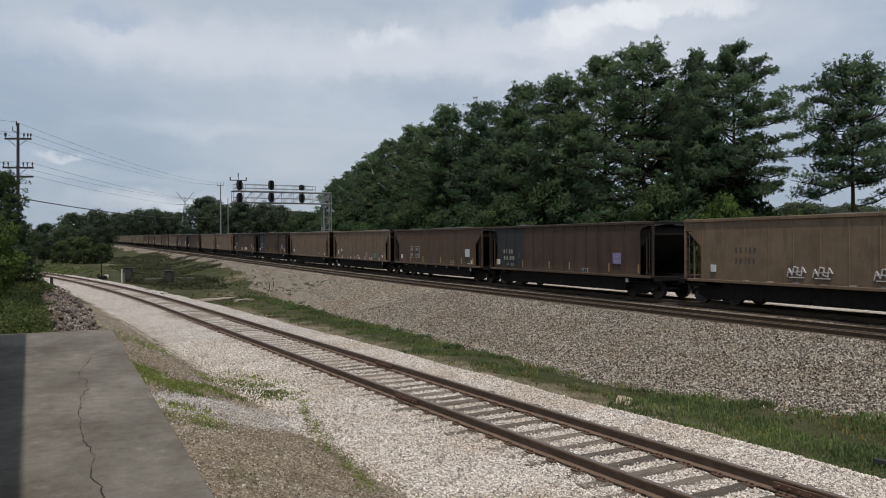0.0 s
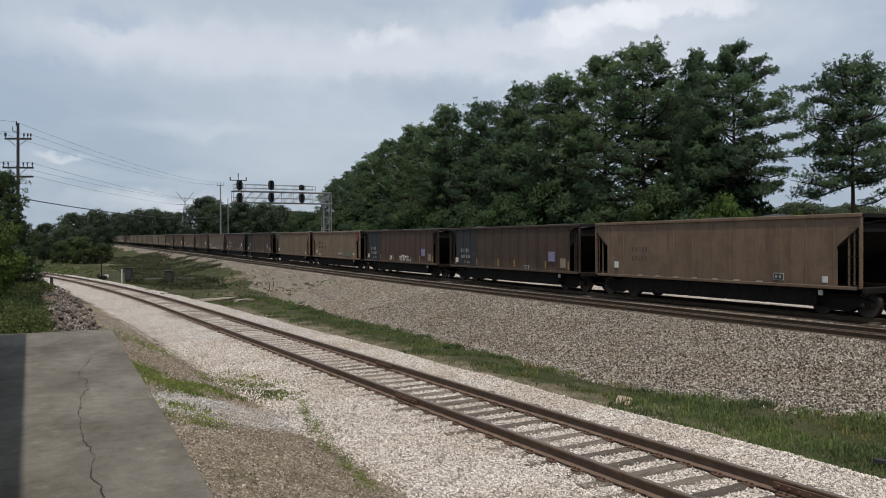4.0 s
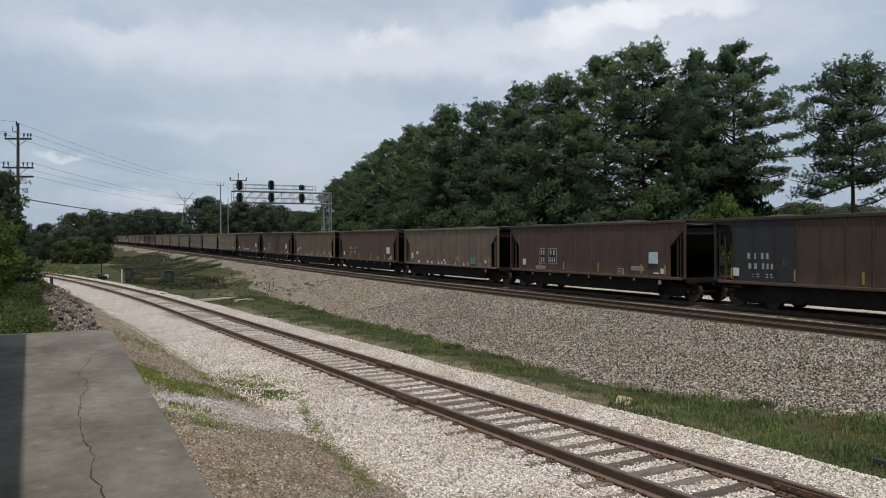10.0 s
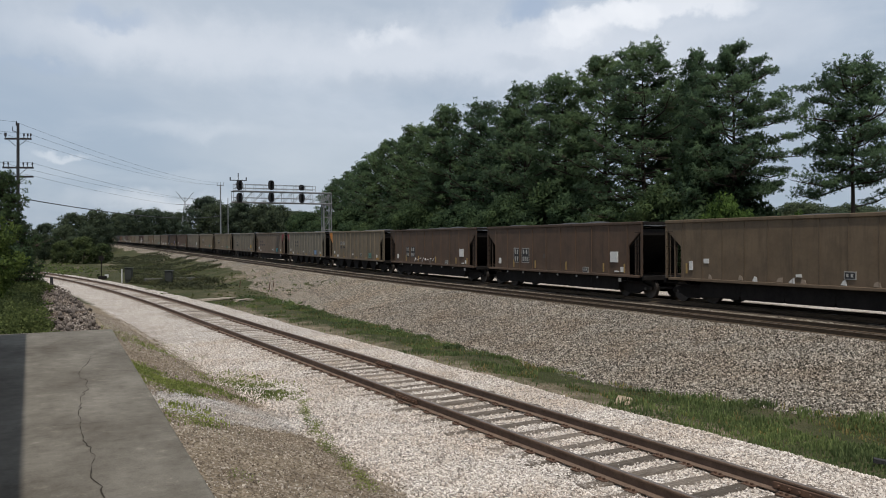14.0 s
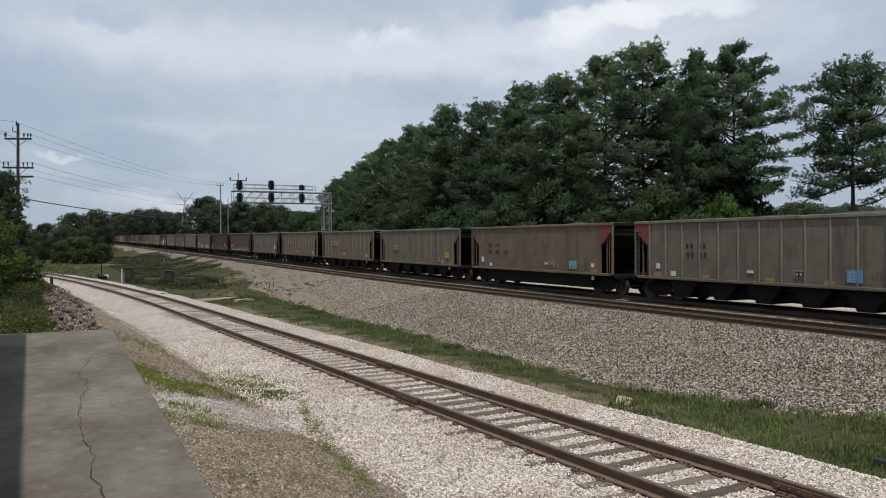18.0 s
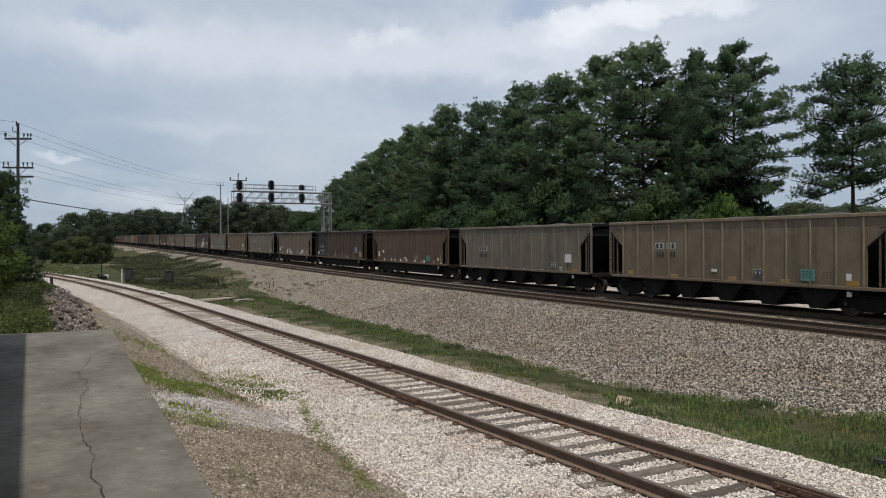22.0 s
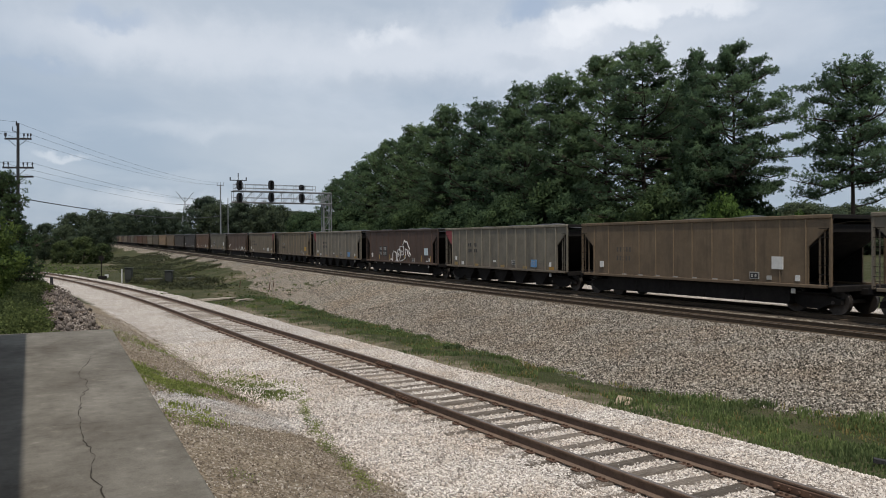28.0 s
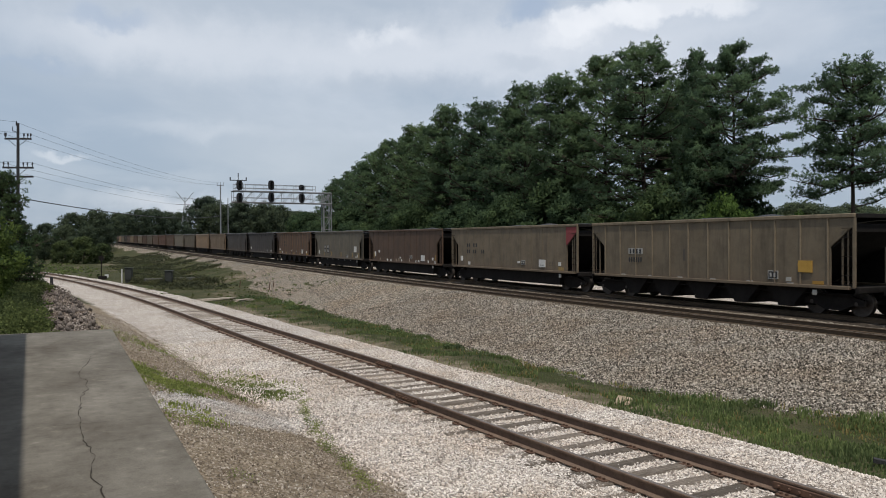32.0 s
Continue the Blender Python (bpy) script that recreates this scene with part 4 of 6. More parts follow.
def pine(seed, height, crown_from, spread, limbs, label, subs=13, puffs=8, size=0.21, blades=12, top=1.0, even=False, cone=False, name="pine_tree", needle=None, width=0.25, pad=1.0, tiers=(), group="pines behind the railway"):
    """Curved limbs that carry flat pads of round needle puffs; tiers are long limbs: share of the height, bearing, reach, rise."""
    rnd = random.Random(seed)
    tree = base(name, Matrix(), label, "tree", group)
    lean = Vector((rnd.uniform(-0.03, 0.03), rnd.uniform(-0.03, 0.03), 0))
    trunk = bmesh.new()
    pts = [Vector((0, 0, -0.3))]
    for k in range(1, 9):
        z = height * 0.96 * k / 8
        pts.append(Vector((lean.x * z + rnd.uniform(-0.12, 0.12), lean.y * z + rnd.uniform(-0.12, 0.12), z)))
    r = height * 0.0125
    for k in range(8):
        tube(trunk, pts[k], pts[k + 1], r * (1 - 0.115 * k), r * (1 - 0.115 * (k + 1)), seg=8, caps=False)
    centres, outs = [], []

    def on_trunk(z):
        k = min(7, max(0, int(z / (height * 0.96) * 8)))
        a, b = pts[k], pts[k + 1]
        return a.lerp(b, (z - a.z) / max(1e-6, b.z - a.z))

    bearings = [radians(v[1]) for v in tiers]
    for k in range(limbs + len(tiers)):
        tier = tiers[k - limbs] if k >= limbs else None
        t = (k + rnd.random()) / limbs
        if tier:
            t = min(0.95, max(0.0, (tier[0] - crown_from) / (0.95 - crown_from)))
        z = height * (tier[0] if tier else crown_from + (0.95 - crown_from) * t)
        p = on_trunk(z)
        ang = k * 2.399 + rnd.uniform(-0.7, 0.7)
        prof = (0.62 + 0.38 * math.sin(math.pi * min(1, t * 0.9 + 0.12))) * math.sqrt(max(0.05, 1 - (t * 0.985) ** (2.4 * top)))
        if cone:
            prof = (1.0 - 0.93 * t) * min(1.0, 0.62 + 1.7 * t)
        reach = spread * prof * rnd.choice((0.55, 0.8, 0.9, 0.95, 1.0, 1.05) if even else (0.5, 0.75, 0.9, 1.0, 1.05, 1.15))
        if t < 0.72 and any(math.cos(ang - v) > 0.72 for v in bearings):
            reach *= 0.5
        rise = rnd.uniform(-0.12, 0.40) + 0.55 * t * t
        if tier:
            ang, reach, rise = radians(tier[1]), tier[2], tier[3] / tier[2]
        q = p + Vector((math.cos(ang) * reach, math.sin(ang) * reach, min(reach * rise, height - p.z)))
        midp = p.lerp(q, 0.55) + Vector((rnd.gauss(0, 0.08) * reach, rnd.gauss(0, 0.08) * reach, -rnd.uniform(0.05, 0.16) * reach))
        rr = 0.016 * reach + 0.012
        tube(trunk, p, midp, rr, rr * 0.7, seg=5, caps=False)
        tube(trunk, midp, q, rr * 0.7, rr * 0.25, seg=4, caps=False)
        out = Vector((math.cos(ang), math.sin(ang), 0))
        across = Vector((-out.y, out.x, 0))
        for j in range(subs):
            u = 1.0 if j == 0 else rnd.uniform(0.30, 1.0)
            b = p.lerp(midp, u / 0.55) if u < 0.55 else midp.lerp(q, (u - 0.55) / 0.45)
            tip = b + across * rnd.gauss(0, 0.35 + 0.16 * reach * (1.15 - 0.6 * u)) + out * rnd.uniform(-0.1, 0.35) + Vector((0, 0, rnd.uniform(-0.1, 0.5)))
            tube(trunk, b, tip, 0.022, 0.008, seg=3, caps=False)
            wide = rnd.uniform(0.45, 0.95) * pad * (1 - 0.3 * t)
            for i in range(max(3, round(puffs * (1.8 if tier else min(1.1, 0.55 + reach / (0.75 * spread)))))):
                a2, d2 = rnd.uniform(0, 6.283), wide * math.sqrt(rnd.random())
                lift = rnd.gauss(0.10, 0.2) * (1.2 - 0.7 * d2 / wide) * pad
                centres.append(tip + Vector((math.cos(a2) * d2, math.sin(a2) * d2, lift)))
                o2 = Vector((math.cos(a2), math.sin(a2), 0)) * (0.8 * d2 / wide) + out * 0.5 + Vector((0, 0, 0.35 + lift * 1.2))
                outs.append(o2.normalized())
    part("trunk", trunk, M_bark, tree, "rough grey-brown bark")
    v, f, nrm = tuft_batch(rnd, centres, outs, size, blades, width)
    pydata("crown", v, f, needle or M_needle, tree, nrm)
    return tree


def leaf_crown(rnd, centres, r, per, leaf, squash=0.75):
    """Clumps of small leaves on shells about the centres."""
    g = np.random.default_rng(rnd.randrange(10 ** 6))
    n = len(centres) * per
    c = np.repeat(np.array([v[:3] for v in centres]), per, axis=0)
    rad = np.repeat(np.array([v[3] if len(v) > 3 else r for v in centres]), per)[:, None]
    d = g.normal(0, 1, (n, 3))
    d /= np.linalg.norm(d, axis=1)[:, None]
    p = c + d * rad * g.uniform(0.45, 1.05, (n, 1)) * np.array([1, 1, squash])
    a = g.normal(0, 1, (n, 3)) + d * 0.6
    a /= np.linalg.norm(a, axis=1)[:, None]
    b = np.cross(a, g.normal(0, 1, (n, 3)))
    b /= np.linalg.norm(b, axis=1)[:, None]
    s = leaf * g.uniform(0.6, 1.3, (n, 1))
    o = d * 0.8 + a * 0.25 + np.array([0, 0, 0.35])
    o /= np.linalg.norm(o, axis=1)[:, None]
    return facing(np.stack([p - a * s, p + b * s * 0.5, p + a * s, p - b * s * 0.5], axis=1), o)


def broad_tree(seed, height, spread, label, leaf=0.22, per=130, clumps=60, material=None, name="broadleaf_tree", group="", low=0.25):
    rnd = random.Random(seed)
    tree = base(name, Matrix(), label, "tree", group)
    trunk = bmesh.new()
    tube(trunk, (0, 0, -0.3), (0.1, 0.05, height * 0.45), height * 0.02, height * 0.013, seg=8)
    tube(trunk, (0.1, 0.05, height * 0.45), (0.0, 0.1, height * 0.85), height * 0.013, height * 0.005, seg=6)
    centres = []
    for k in range(clumps):
        t = (k + rnd.random()) / clumps
        z = height * (low + (0.93 - low) * t)
        rr = spread * math.sqrt(max(0.05, 1 - (2 * t - 0.85) ** 2 * 0.8)) * rnd.uniform(0.35, 1.0)
        a = k * 2.399 + rnd.uniform(-0.4, 0.4)
        q = Vector((math.cos(a) * rr, math.sin(a) * rr, z))
        if k % 3 == 0:
            tube(trunk, (0.05, 0.05, max(0.2, z - rr * 0.5)), q, height * 0.005, height * 0.0015, seg=4, caps=False)
        centres.append((q.x, q.y, q.z, spread * rnd.uniform(0.22, 0.38)))
    part("trunk", trunk, M_bark, tree, "dark furrowed bark")
    v, f, nrm = leaf_crown(rnd, centres, 1.0, per, leaf)
    pydata("crown", v, f, material or M_leafdark, tree, nrm)
    return tree


TREE_LABEL = "tall dark green pine with a dense rounded crown"
OPEN_LABEL = "tall pine with open layered limbs against the sky"
pines = [
    pine(1, 20, 0.18, 4.7, 84, TREE_LABEL, top=0.9, even=True, pad=0.8),
    pine(2, 20, 0.22, 4.4, 80, TREE_LABEL, top=0.85, even=True, pad=0.8),
    pine(3, 20, 0.14, 5.0, 88, TREE_LABEL, top=0.95, even=True, pad=0.8),
    pine(4, 20, 0.26, 4.6, 60, OPEN_LABEL, top=0.8, pad=0.8, puffs=11, tiers=(
        (0.82, -27, 3.4, 1.4), (0.73, -22, 4.0, 1.3), (0.70, -40, 3.6, 0.6), (0.65, -27, 5.0, 1.2), (0.585, -24, 4.8, 0.7), (0.555, -36, 4.9, -0.5),
        (0.48, -27, 4.2, -0.2), (0.41, -20, 3.4, -0.3))),
    pine(5, 20, 0.18, 4.9, 62, OPEN_LABEL, top=1.2, puffs=11),
    pine(6, 20, 0.44, 5.6, 60, "broad pine standing alone with dense layered limbs", top=0.95, subs=12, puffs=11, size=0.22, pad=1.0, tiers=(
        (0.80, 150, 4.2, 1.5), (0.74, 158, 5.0, 0.3), (0.63, 150, 4.2, 1.4), (0.60, 165, 3.6, 0.2), (0.50, 153, 5.2, -0.4), (0.46, 140, 4.4, -0.8), (0.36, -30, 3.6, 1.4))),
]


def plant(kinds, rows):
    """rows: kind, x, y, height over the base kind's 20 m, turn, girth."""
    seen = set()
    for k, x, y, h, turn, girth in rows:
        m = pose(x, y, ground_z(x, y), 0, 0, turn)
        s = h / 20.0
        t = copy_thing(kinds[k], m) if k in seen else kinds[k]
        seen.add(k)
        t.matrix_basis = m @ Matrix.Diagonal((s * girth, s * girth, s, 1))


plant(pines, [
    (5, 44.0, 31.15, 14.3, 0, 1.02), (3, 42.5, 39.4, 17.0, 0, 1.08), (1, 44.0, 43.9, 18.0, 40, 0.62), (0, 47.5, 50.5, 15.5, 10, 0.8), (2, 43.0, 49.4, 19.7, 200, 1.1), (0, 44.0, 55.0, 20.0, 300, 1.12),
    (1, 44.0, 60.8, 19.2, 130, 1.15), (2, 44.0, 68.6, 19.8, 20, 1.05), (0, 45.0, 74.0, 17.9, 220, 1.1), (2, 45.0, 79.5, 19.7, 80, 1.0), (1, 45.0, 87.4, 20.3, 160, 1.05), (0, 46.0, 94.0, 18.7, 45, 1.1),
    (2, 46.0, 101.0, 19.9, 260, 1.05), (1, 46.0, 106.0, 18.9, 330, 1.1), (0, 46.0, 111.0, 18.7, 100, 1.1), (2, 46.0, 117.5, 17.5, 190, 1.1), (1, 46.0, 123.5, 16.5, 15, 1.1), (0, 46.0, 130.0, 15.4, 240, 1.05), (2, 46.0, 135.5, 14.4, 70, 1.05), (4, 45.5, 139.0, 13.2, 310, 1.0),
    (2, 52.0, 53.0, 17.5, 60, 1.1), (2, 54.0, 75.0, 18.0, 210, 1.2), (0, 54.0, 86.0, 18.6, 5, 1.2), (1, 55.0, 98.0, 18.4, 95, 1.2), (2, 55.0, 110.0, 17.5, 170, 1.2), (0, 55.0, 123.0, 15.5, 250, 1.2)])

# understorey between the pines and the line
shrub_kinds = [
    broad_tree(31, 6.0, 2.6, "dark green understorey shrub below the pines", 0.14, 190, 44, M_leafdark, "shrub", "understorey", 0.05),
    broad_tree(32, 5.0, 2.8, "dark green understorey shrub below the pines", 0.14, 190, 44, M_leafdark, "shrub", "understorey", 0.05)]
rnd = random.Random(12)
shrubs = []
y = 39.5
while y < 150:
    x = 40.5 + rnd.uniform(-1.2, 1.6) + (1.0 if y > 90 else 0)
    h = rnd.uniform(16, 30)
    shrubs.append((rnd.randrange(2), x, y, h, rnd.uniform(0, 360), 1.0))
    y += rnd.uniform(2.2, 3.6)
for y in (69, 78, 88, 99, 112, 126):
    shrubs.append((rnd.randrange(2), 49 + rnd.uniform(-1, 1), y, rnd.uniform(34, 48), rnd.uniform(0, 360), 0.9))
shrubs += [(0, 43.0, 42.2, 39.0, 120, 0.55), (0, 46.0, 45.5, 34.0, 50, 0.75), (1, 43.0, 39.6, 30.0, 200, 0.62)]
plant(shrub_kinds, shrubs)
bright_kinds = [broad_tree(35, 4.4, 2.2, "bright yellow-green sapling beside the line", 0.11, 220, 40, M_sapling, "sapling", "saplings", 0.08)]
plant(bright_kinds, [(0, 36.0, 33.9, 27.5, 0, 0.6), (0, 36.4, 32.9, 23.0, 140, 0.6), (0, 38.8, 30.9, 22.5, 220, 0.38)])

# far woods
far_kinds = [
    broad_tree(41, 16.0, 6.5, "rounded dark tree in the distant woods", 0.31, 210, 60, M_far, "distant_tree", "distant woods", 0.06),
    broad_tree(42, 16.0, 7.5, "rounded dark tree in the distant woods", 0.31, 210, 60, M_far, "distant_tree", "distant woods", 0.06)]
far_rows = []
rnd = random.Random(14)
for x, y, h in ((-3.5, 225, 9.0), (3.5, 270, 13.5), (10.9, 285, 14.5), (12.6, 300, 12.0), (-9, 215, 9), (-16, 200, 9.5), (-24, 190, 9), (1, 210, 8.0), (7, 235, 8.5), (11.5, 330, 13), (33, 460, 17), (31.5, 520, 19), (36, 560, 20),
                (36, 420, 18), (44, 430, 18.5), (52, 440, 17), (60, 450, 17), (40.3, 245, 16.5), (43, 240, 14.0), (49, 236, 14.5), (55, 232, 13.5), (62, 240, 13),
                (-12, 150, 6.0), (-18, 140, 7.0), (-7.5, 165, 5.5), (-3, 180, 5.5), (-26, 150, 9), (2.5, 196, 5.0)):
    far_rows.append((rnd.randrange(2), x, y, h * 1.25, rnd.uniform(0, 360), 1.0))
for k in range(16):
    far_rows.append((rnd.randrange(2), 100 + k * 4.5, 500 - k * 3, (22 - 0.35 * k) * 1.25, rnd.uniform(0, 360), 1.3))
for k in range(14):
    far_rows.append((rnd.randrange(2), 62 + k * 6, 300 + k * 6, 13 * 1.25, rnd.uniform(0, 360), 1.2))
for k in range(16):
    q = 1.1 + 0.04 * k
    far_rows.append((rnd.randrange(2), 78 * q + rnd.uniform(-3, 3), 78 + rnd.uniform(-4, 4), rnd.uniform(6.5, 8.0) * 1.25, rnd.uniform(0, 360), 1.5))
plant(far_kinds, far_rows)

# cedar and bushes beside the rubble
cedar = pine(61, 6.2, 0.03, 2.3, 120, "dark pointed cedar beside the utility pole", subs=7, puffs=8, size=0.12, blades=10, top=0.5, cone=True, name="cedar_tree", needle=M_leafdark, pad=0.34, group="")
cedar.matrix_basis = pose(-2.75, 47.0, ground_z(-2.75, 47), 0, 0, 30)
bush = broad_tree(62, 4.6, 1.9, "sunlit yellow-green bush at the edge of the rubble", 0.075, 320, 46, M_leaf, "bush", "", 0.02)
bush.matrix_basis = pose(-3.0, 35.0, ground_z(-3.0, 35)) @ Matrix.Scale(0.9, 4)
far_bush = broad_tree(64, 4.8, 2.3, "dusty yellow-green bush at the edge of the field", 0.13, 170, 46, M_fieldbush, "bush", "field bushes", 0.02)
far_bush.matrix_basis = pose(3.6, 148.0, ground_z(3.6, 148.0))
for x, y, k in ((0.2, 152.0, 0.85), (6.6, 150.0, 0.75), (-5.5, 150.0, 0.7)):
    copy_thing(far_bush, Matrix()).matrix_basis = pose(x, y, ground_z(x, y), 0, 0, 70 * x) @ Matrix.Scale(k, 4)
tall_bush = broad_tree(63, 4.2, 2.0, "dark leafy bush under the cedar", 0.09, 300, 46, M_leafdark, "bush", "", 0.02)
tall_bush.matrix_basis = pose(-3.7, 41.5, ground_z(-3.7, 41.5))


def weed_patch(name, seed, spots, label, material, stems=26, leaf=0.045):
    """Leafy weeds: stems with small leaves."""
    rnd = random.Random(seed)
    centres = []
    for x, y, r, h in spots:
        for _ in range(stems):
            a, d = rnd.uniform(0, 6.28), r * math.sqrt(rnd.random())
            px, py = x + math.cos(a) * d, y + math.sin(a) * d
            z = ground_z(px, py)
            hh = h * rnd.uniform(0.3, 1.0)
            for j in range(4):
                centres.append((px + rnd.gauss(0, 0.03), py + rnd.gauss(0, 0.03), z + hh * (j + 0.6) / 4, 0.07 + 0.1 * h))
    v, f, nrm = leaf_crown(rnd, centres, 0.1, 9, leaf)
    ob = pydata(name, v, f, material, None, nrm)
    return tagged(ob, label, "weeds", kind="stuff")


rnd = random.Random(15)
weed_patch("weeds", 71, [(rnd.uniform(-2.7, -0.25 if y < 28 else -0.55) - 0.012 * y, y, 0.6, rnd.uniform(0.3, 0.85)) for y in np.linspace(20.8, 44, 72)], "leafy green weeds over the rubble bank", M_weed, 34, 0.042)
weed_patch("dark_weeds", 72, [(rnd.uniform(-5.2, -3.3), y, 1.0, rnd.uniform(0.5, 1.0)) for y in np.linspace(27, 56, 22)], "dark green weeds along the bank", M_leafdark, 30, 0.09)
weed_patch("bank_grass", 79, [(rnd.uniform(-2.9, -0.55 - 0.045 * (y - 46)), y, 0.45, rnd.uniform(0.35, 0.6)) for y in np.linspace(45, 58, 34)], "yellow-green grass and weeds behind the rubble", M_weed, 34, 0.06)
weed_patch("low_weeds", 73, [(3.5 + 0.13 * (y - 9.2) + rnd.gauss(0, 0.07), y, rnd.uniform(0.05, 0.16), rnd.uniform(0.05, 0.1)) for y in np.linspace(8.9, 15.5, 26)] + [(3.54, 9.6, 0.1, 0.09), (3.6, 10.2, 0.14, 0.1), (3.7, 10.9, 0.1, 0.08), (3.78, 11.7, 0.12, 0.1), (4.0, 13.2, 0.1, 0.08), (4.1, 14.2, 0.1, 0.08), (1.78, 8.55, 0.12, 0.09), (3.9, 12.7, 0.1, 0.09), (3.85, 18.0, 0.3, 0.1), (3.3, 22.0, 0.5, 0.1), (1.5, 16.6, 0.15, 0.1)], "small green weeds in the gravel", M_lawn, 4, 0.013)
weed_patch("bank_weeds", 74, [(13.2, 31.5, 0.8, 0.16), (13.0, 36, 0.6, 0.2), (13.0, 46, 0.9, 0.2), (13.3, 50, 1.0, 0.22), (13.4, 26, 0.4, 0.14), (12.6, 55, 1.2, 0.25)], "leafy weeds at the foot of the ballast bank", M_grass, 26, 0.045)


def grass(name, seed, count, place, height, label, material):
    """Thin bent blades."""
    rnd = random.Random(seed)
    verts, faces = [], []
    for _ in range(count):
        x, y = place(rnd)
        z = ground_z(x, y)
        h = height * rnd.uniform(0.45, 1.25) * max(0.35, 0.95 + 1.5 * noise.noise((x * 1.5, y * 1.5, seed)) + 0.6 * noise.noise((x * 5, y * 5, seed)))
        a = rnd.uniform(0, 6.28)
        dx, dy = math.cos(a) * h * rnd.uniform(0.1, 0.5), math.sin(a) * h * rnd.uniform(0.1, 0.5)
        w = 0.006 + 0.015 * rnd.random()
        wx, wy = -math.sin(a) * w, math.cos(a) * w
        i = len(verts)
        verts += [(x - wx, y - wy, z - 0.02), (x + wx, y + wy, z - 0.02), (x + wx * 0.8 + dx * 0.35, y + wy * 0.8 + dy * 0.35, z + h * 0.6), (x - wx * 0.8 + dx * 0.35, y - wy * 0.8 + dy * 0.35, z + h * 0.6), (x + dx, y + dy, z + h)]
        faces += [(i, i + 1, i + 2, i + 3), (i + 3, i + 2, i + 4)]
    return tagged(pydata(name, verts, faces, material), label, "grass", kind="stuff")


def in_ditch(rnd):
    y = 5 + 50 * rnd.random() ** 1.5
    c = siding_x(y)
    lo, hi = c + 3.35 + 1.2 * step(17, 24, y), toe_x(y) + 0.1
    while True:
        x = lo + (hi - lo) * rnd.random()
        if noise.noise((x * 0.8, y * 0.42, 7)) + 0.55 * step(lo + 0.3, hi - 0.6, x) > 0.43 or rnd.random() < 0.04:
            return x, y


def in_near_ditch(rnd):
    y = 6 + 9 * rnd.random() ** 1.3
    return 10.9 + (3.7 if y > 11.5 else 2.9) * rnd.random() ** 0.9, y


def beside_slab(rnd):
    spots = ((1.5, 16.6, 0.25, 0.9), (1.75, 15.6, 0.3, 0.7), (1.95, 14.8, 0.3, 0.4), (3.6, 18.6, 0.45, 0.7), (4.0, 17.2, 0.4, 0.5), (2.6, 16.0, 0.6, 0.4), (4.15, 16.2, 0.3, 0.3), (1.75, 12.3, 0.3, 0.6), (2.0, 24.0, 0.8, 2.0))
    x, y, rx, ry = spots[min(len(spots) - 1, int(rnd.random() ** 1.3 * len(spots)))]
    return x + rnd.gauss(0, rx * 0.75), y + rnd.gauss(0, ry * 0.75)


rnd = random.Random(44)
weed_patch("far_bank_weeds", 75, [(rnd.uniform(7, 17), rnd.uniform(52, 135), 2.4, rnd.uniform(0.04, 0.16)) for _ in range(90)], "rough grass and weeds on the far embankment", M_weed, 16, 0.035)
weed_patch("far_bank_scrub", 76, [(rnd.uniform(8.5, 18.4 if y > 98 else 12.0), y, 2.2, rnd.choice((0.06, 0.1, 0.14, 0.2, 0.34))) for y in np.linspace(66, 190, 150)], "dark scrub on the far embankment", M_scrub, 36, 0.07)
weed_patch("culvert_scrub", 78, [(x + rnd.gauss(0, 0.5), y + rnd.gauss(0, 0.5), 0.7, rnd.uniform(0.2, 0.7)) for x, y in ((6.4, 75.2), (7.2, 73.0), (8.2, 72.8), (9.4, 72.6), (10.8, 73.0), (11.6, 73.6), (6.0, 77.0), (9.9, 71.2), (12.4, 72.5)) for _ in range(2)], "dark scrub about the culvert and cabinets", M_scrub, 30, 0.06)
weed_patch("field_grass", 77, [(rnd.uniform(-16, 2), rnd.uniform(90, 150), 3.0, rnd.uniform(0.1, 0.25)) for _ in range(70)], "rough grass of the field beyond the siding", M_grass, 18, 0.08)
grass("ditch_grass", 81, 28000, in_ditch, 0.10, "green grass growing in the drainage ditch", M_grass)
grass("grass_tufts", 82, 9500, beside_slab, 0.045, "patches of short green grass beside the platform", M_lawn)
M_straw = foliage("dry_grass", (0.20, 0.16, 0.075), (0.36, 0.29, 0.15))
grass("dry_grass", 84, 5000, in_ditch, 0.085, "dry straw-coloured grass in the drainage ditch", M_straw)
grass("tall_grass", 83, 12000, in_near_ditch, 0.105, "taller green grass in the near end of the ditch", M_grass)


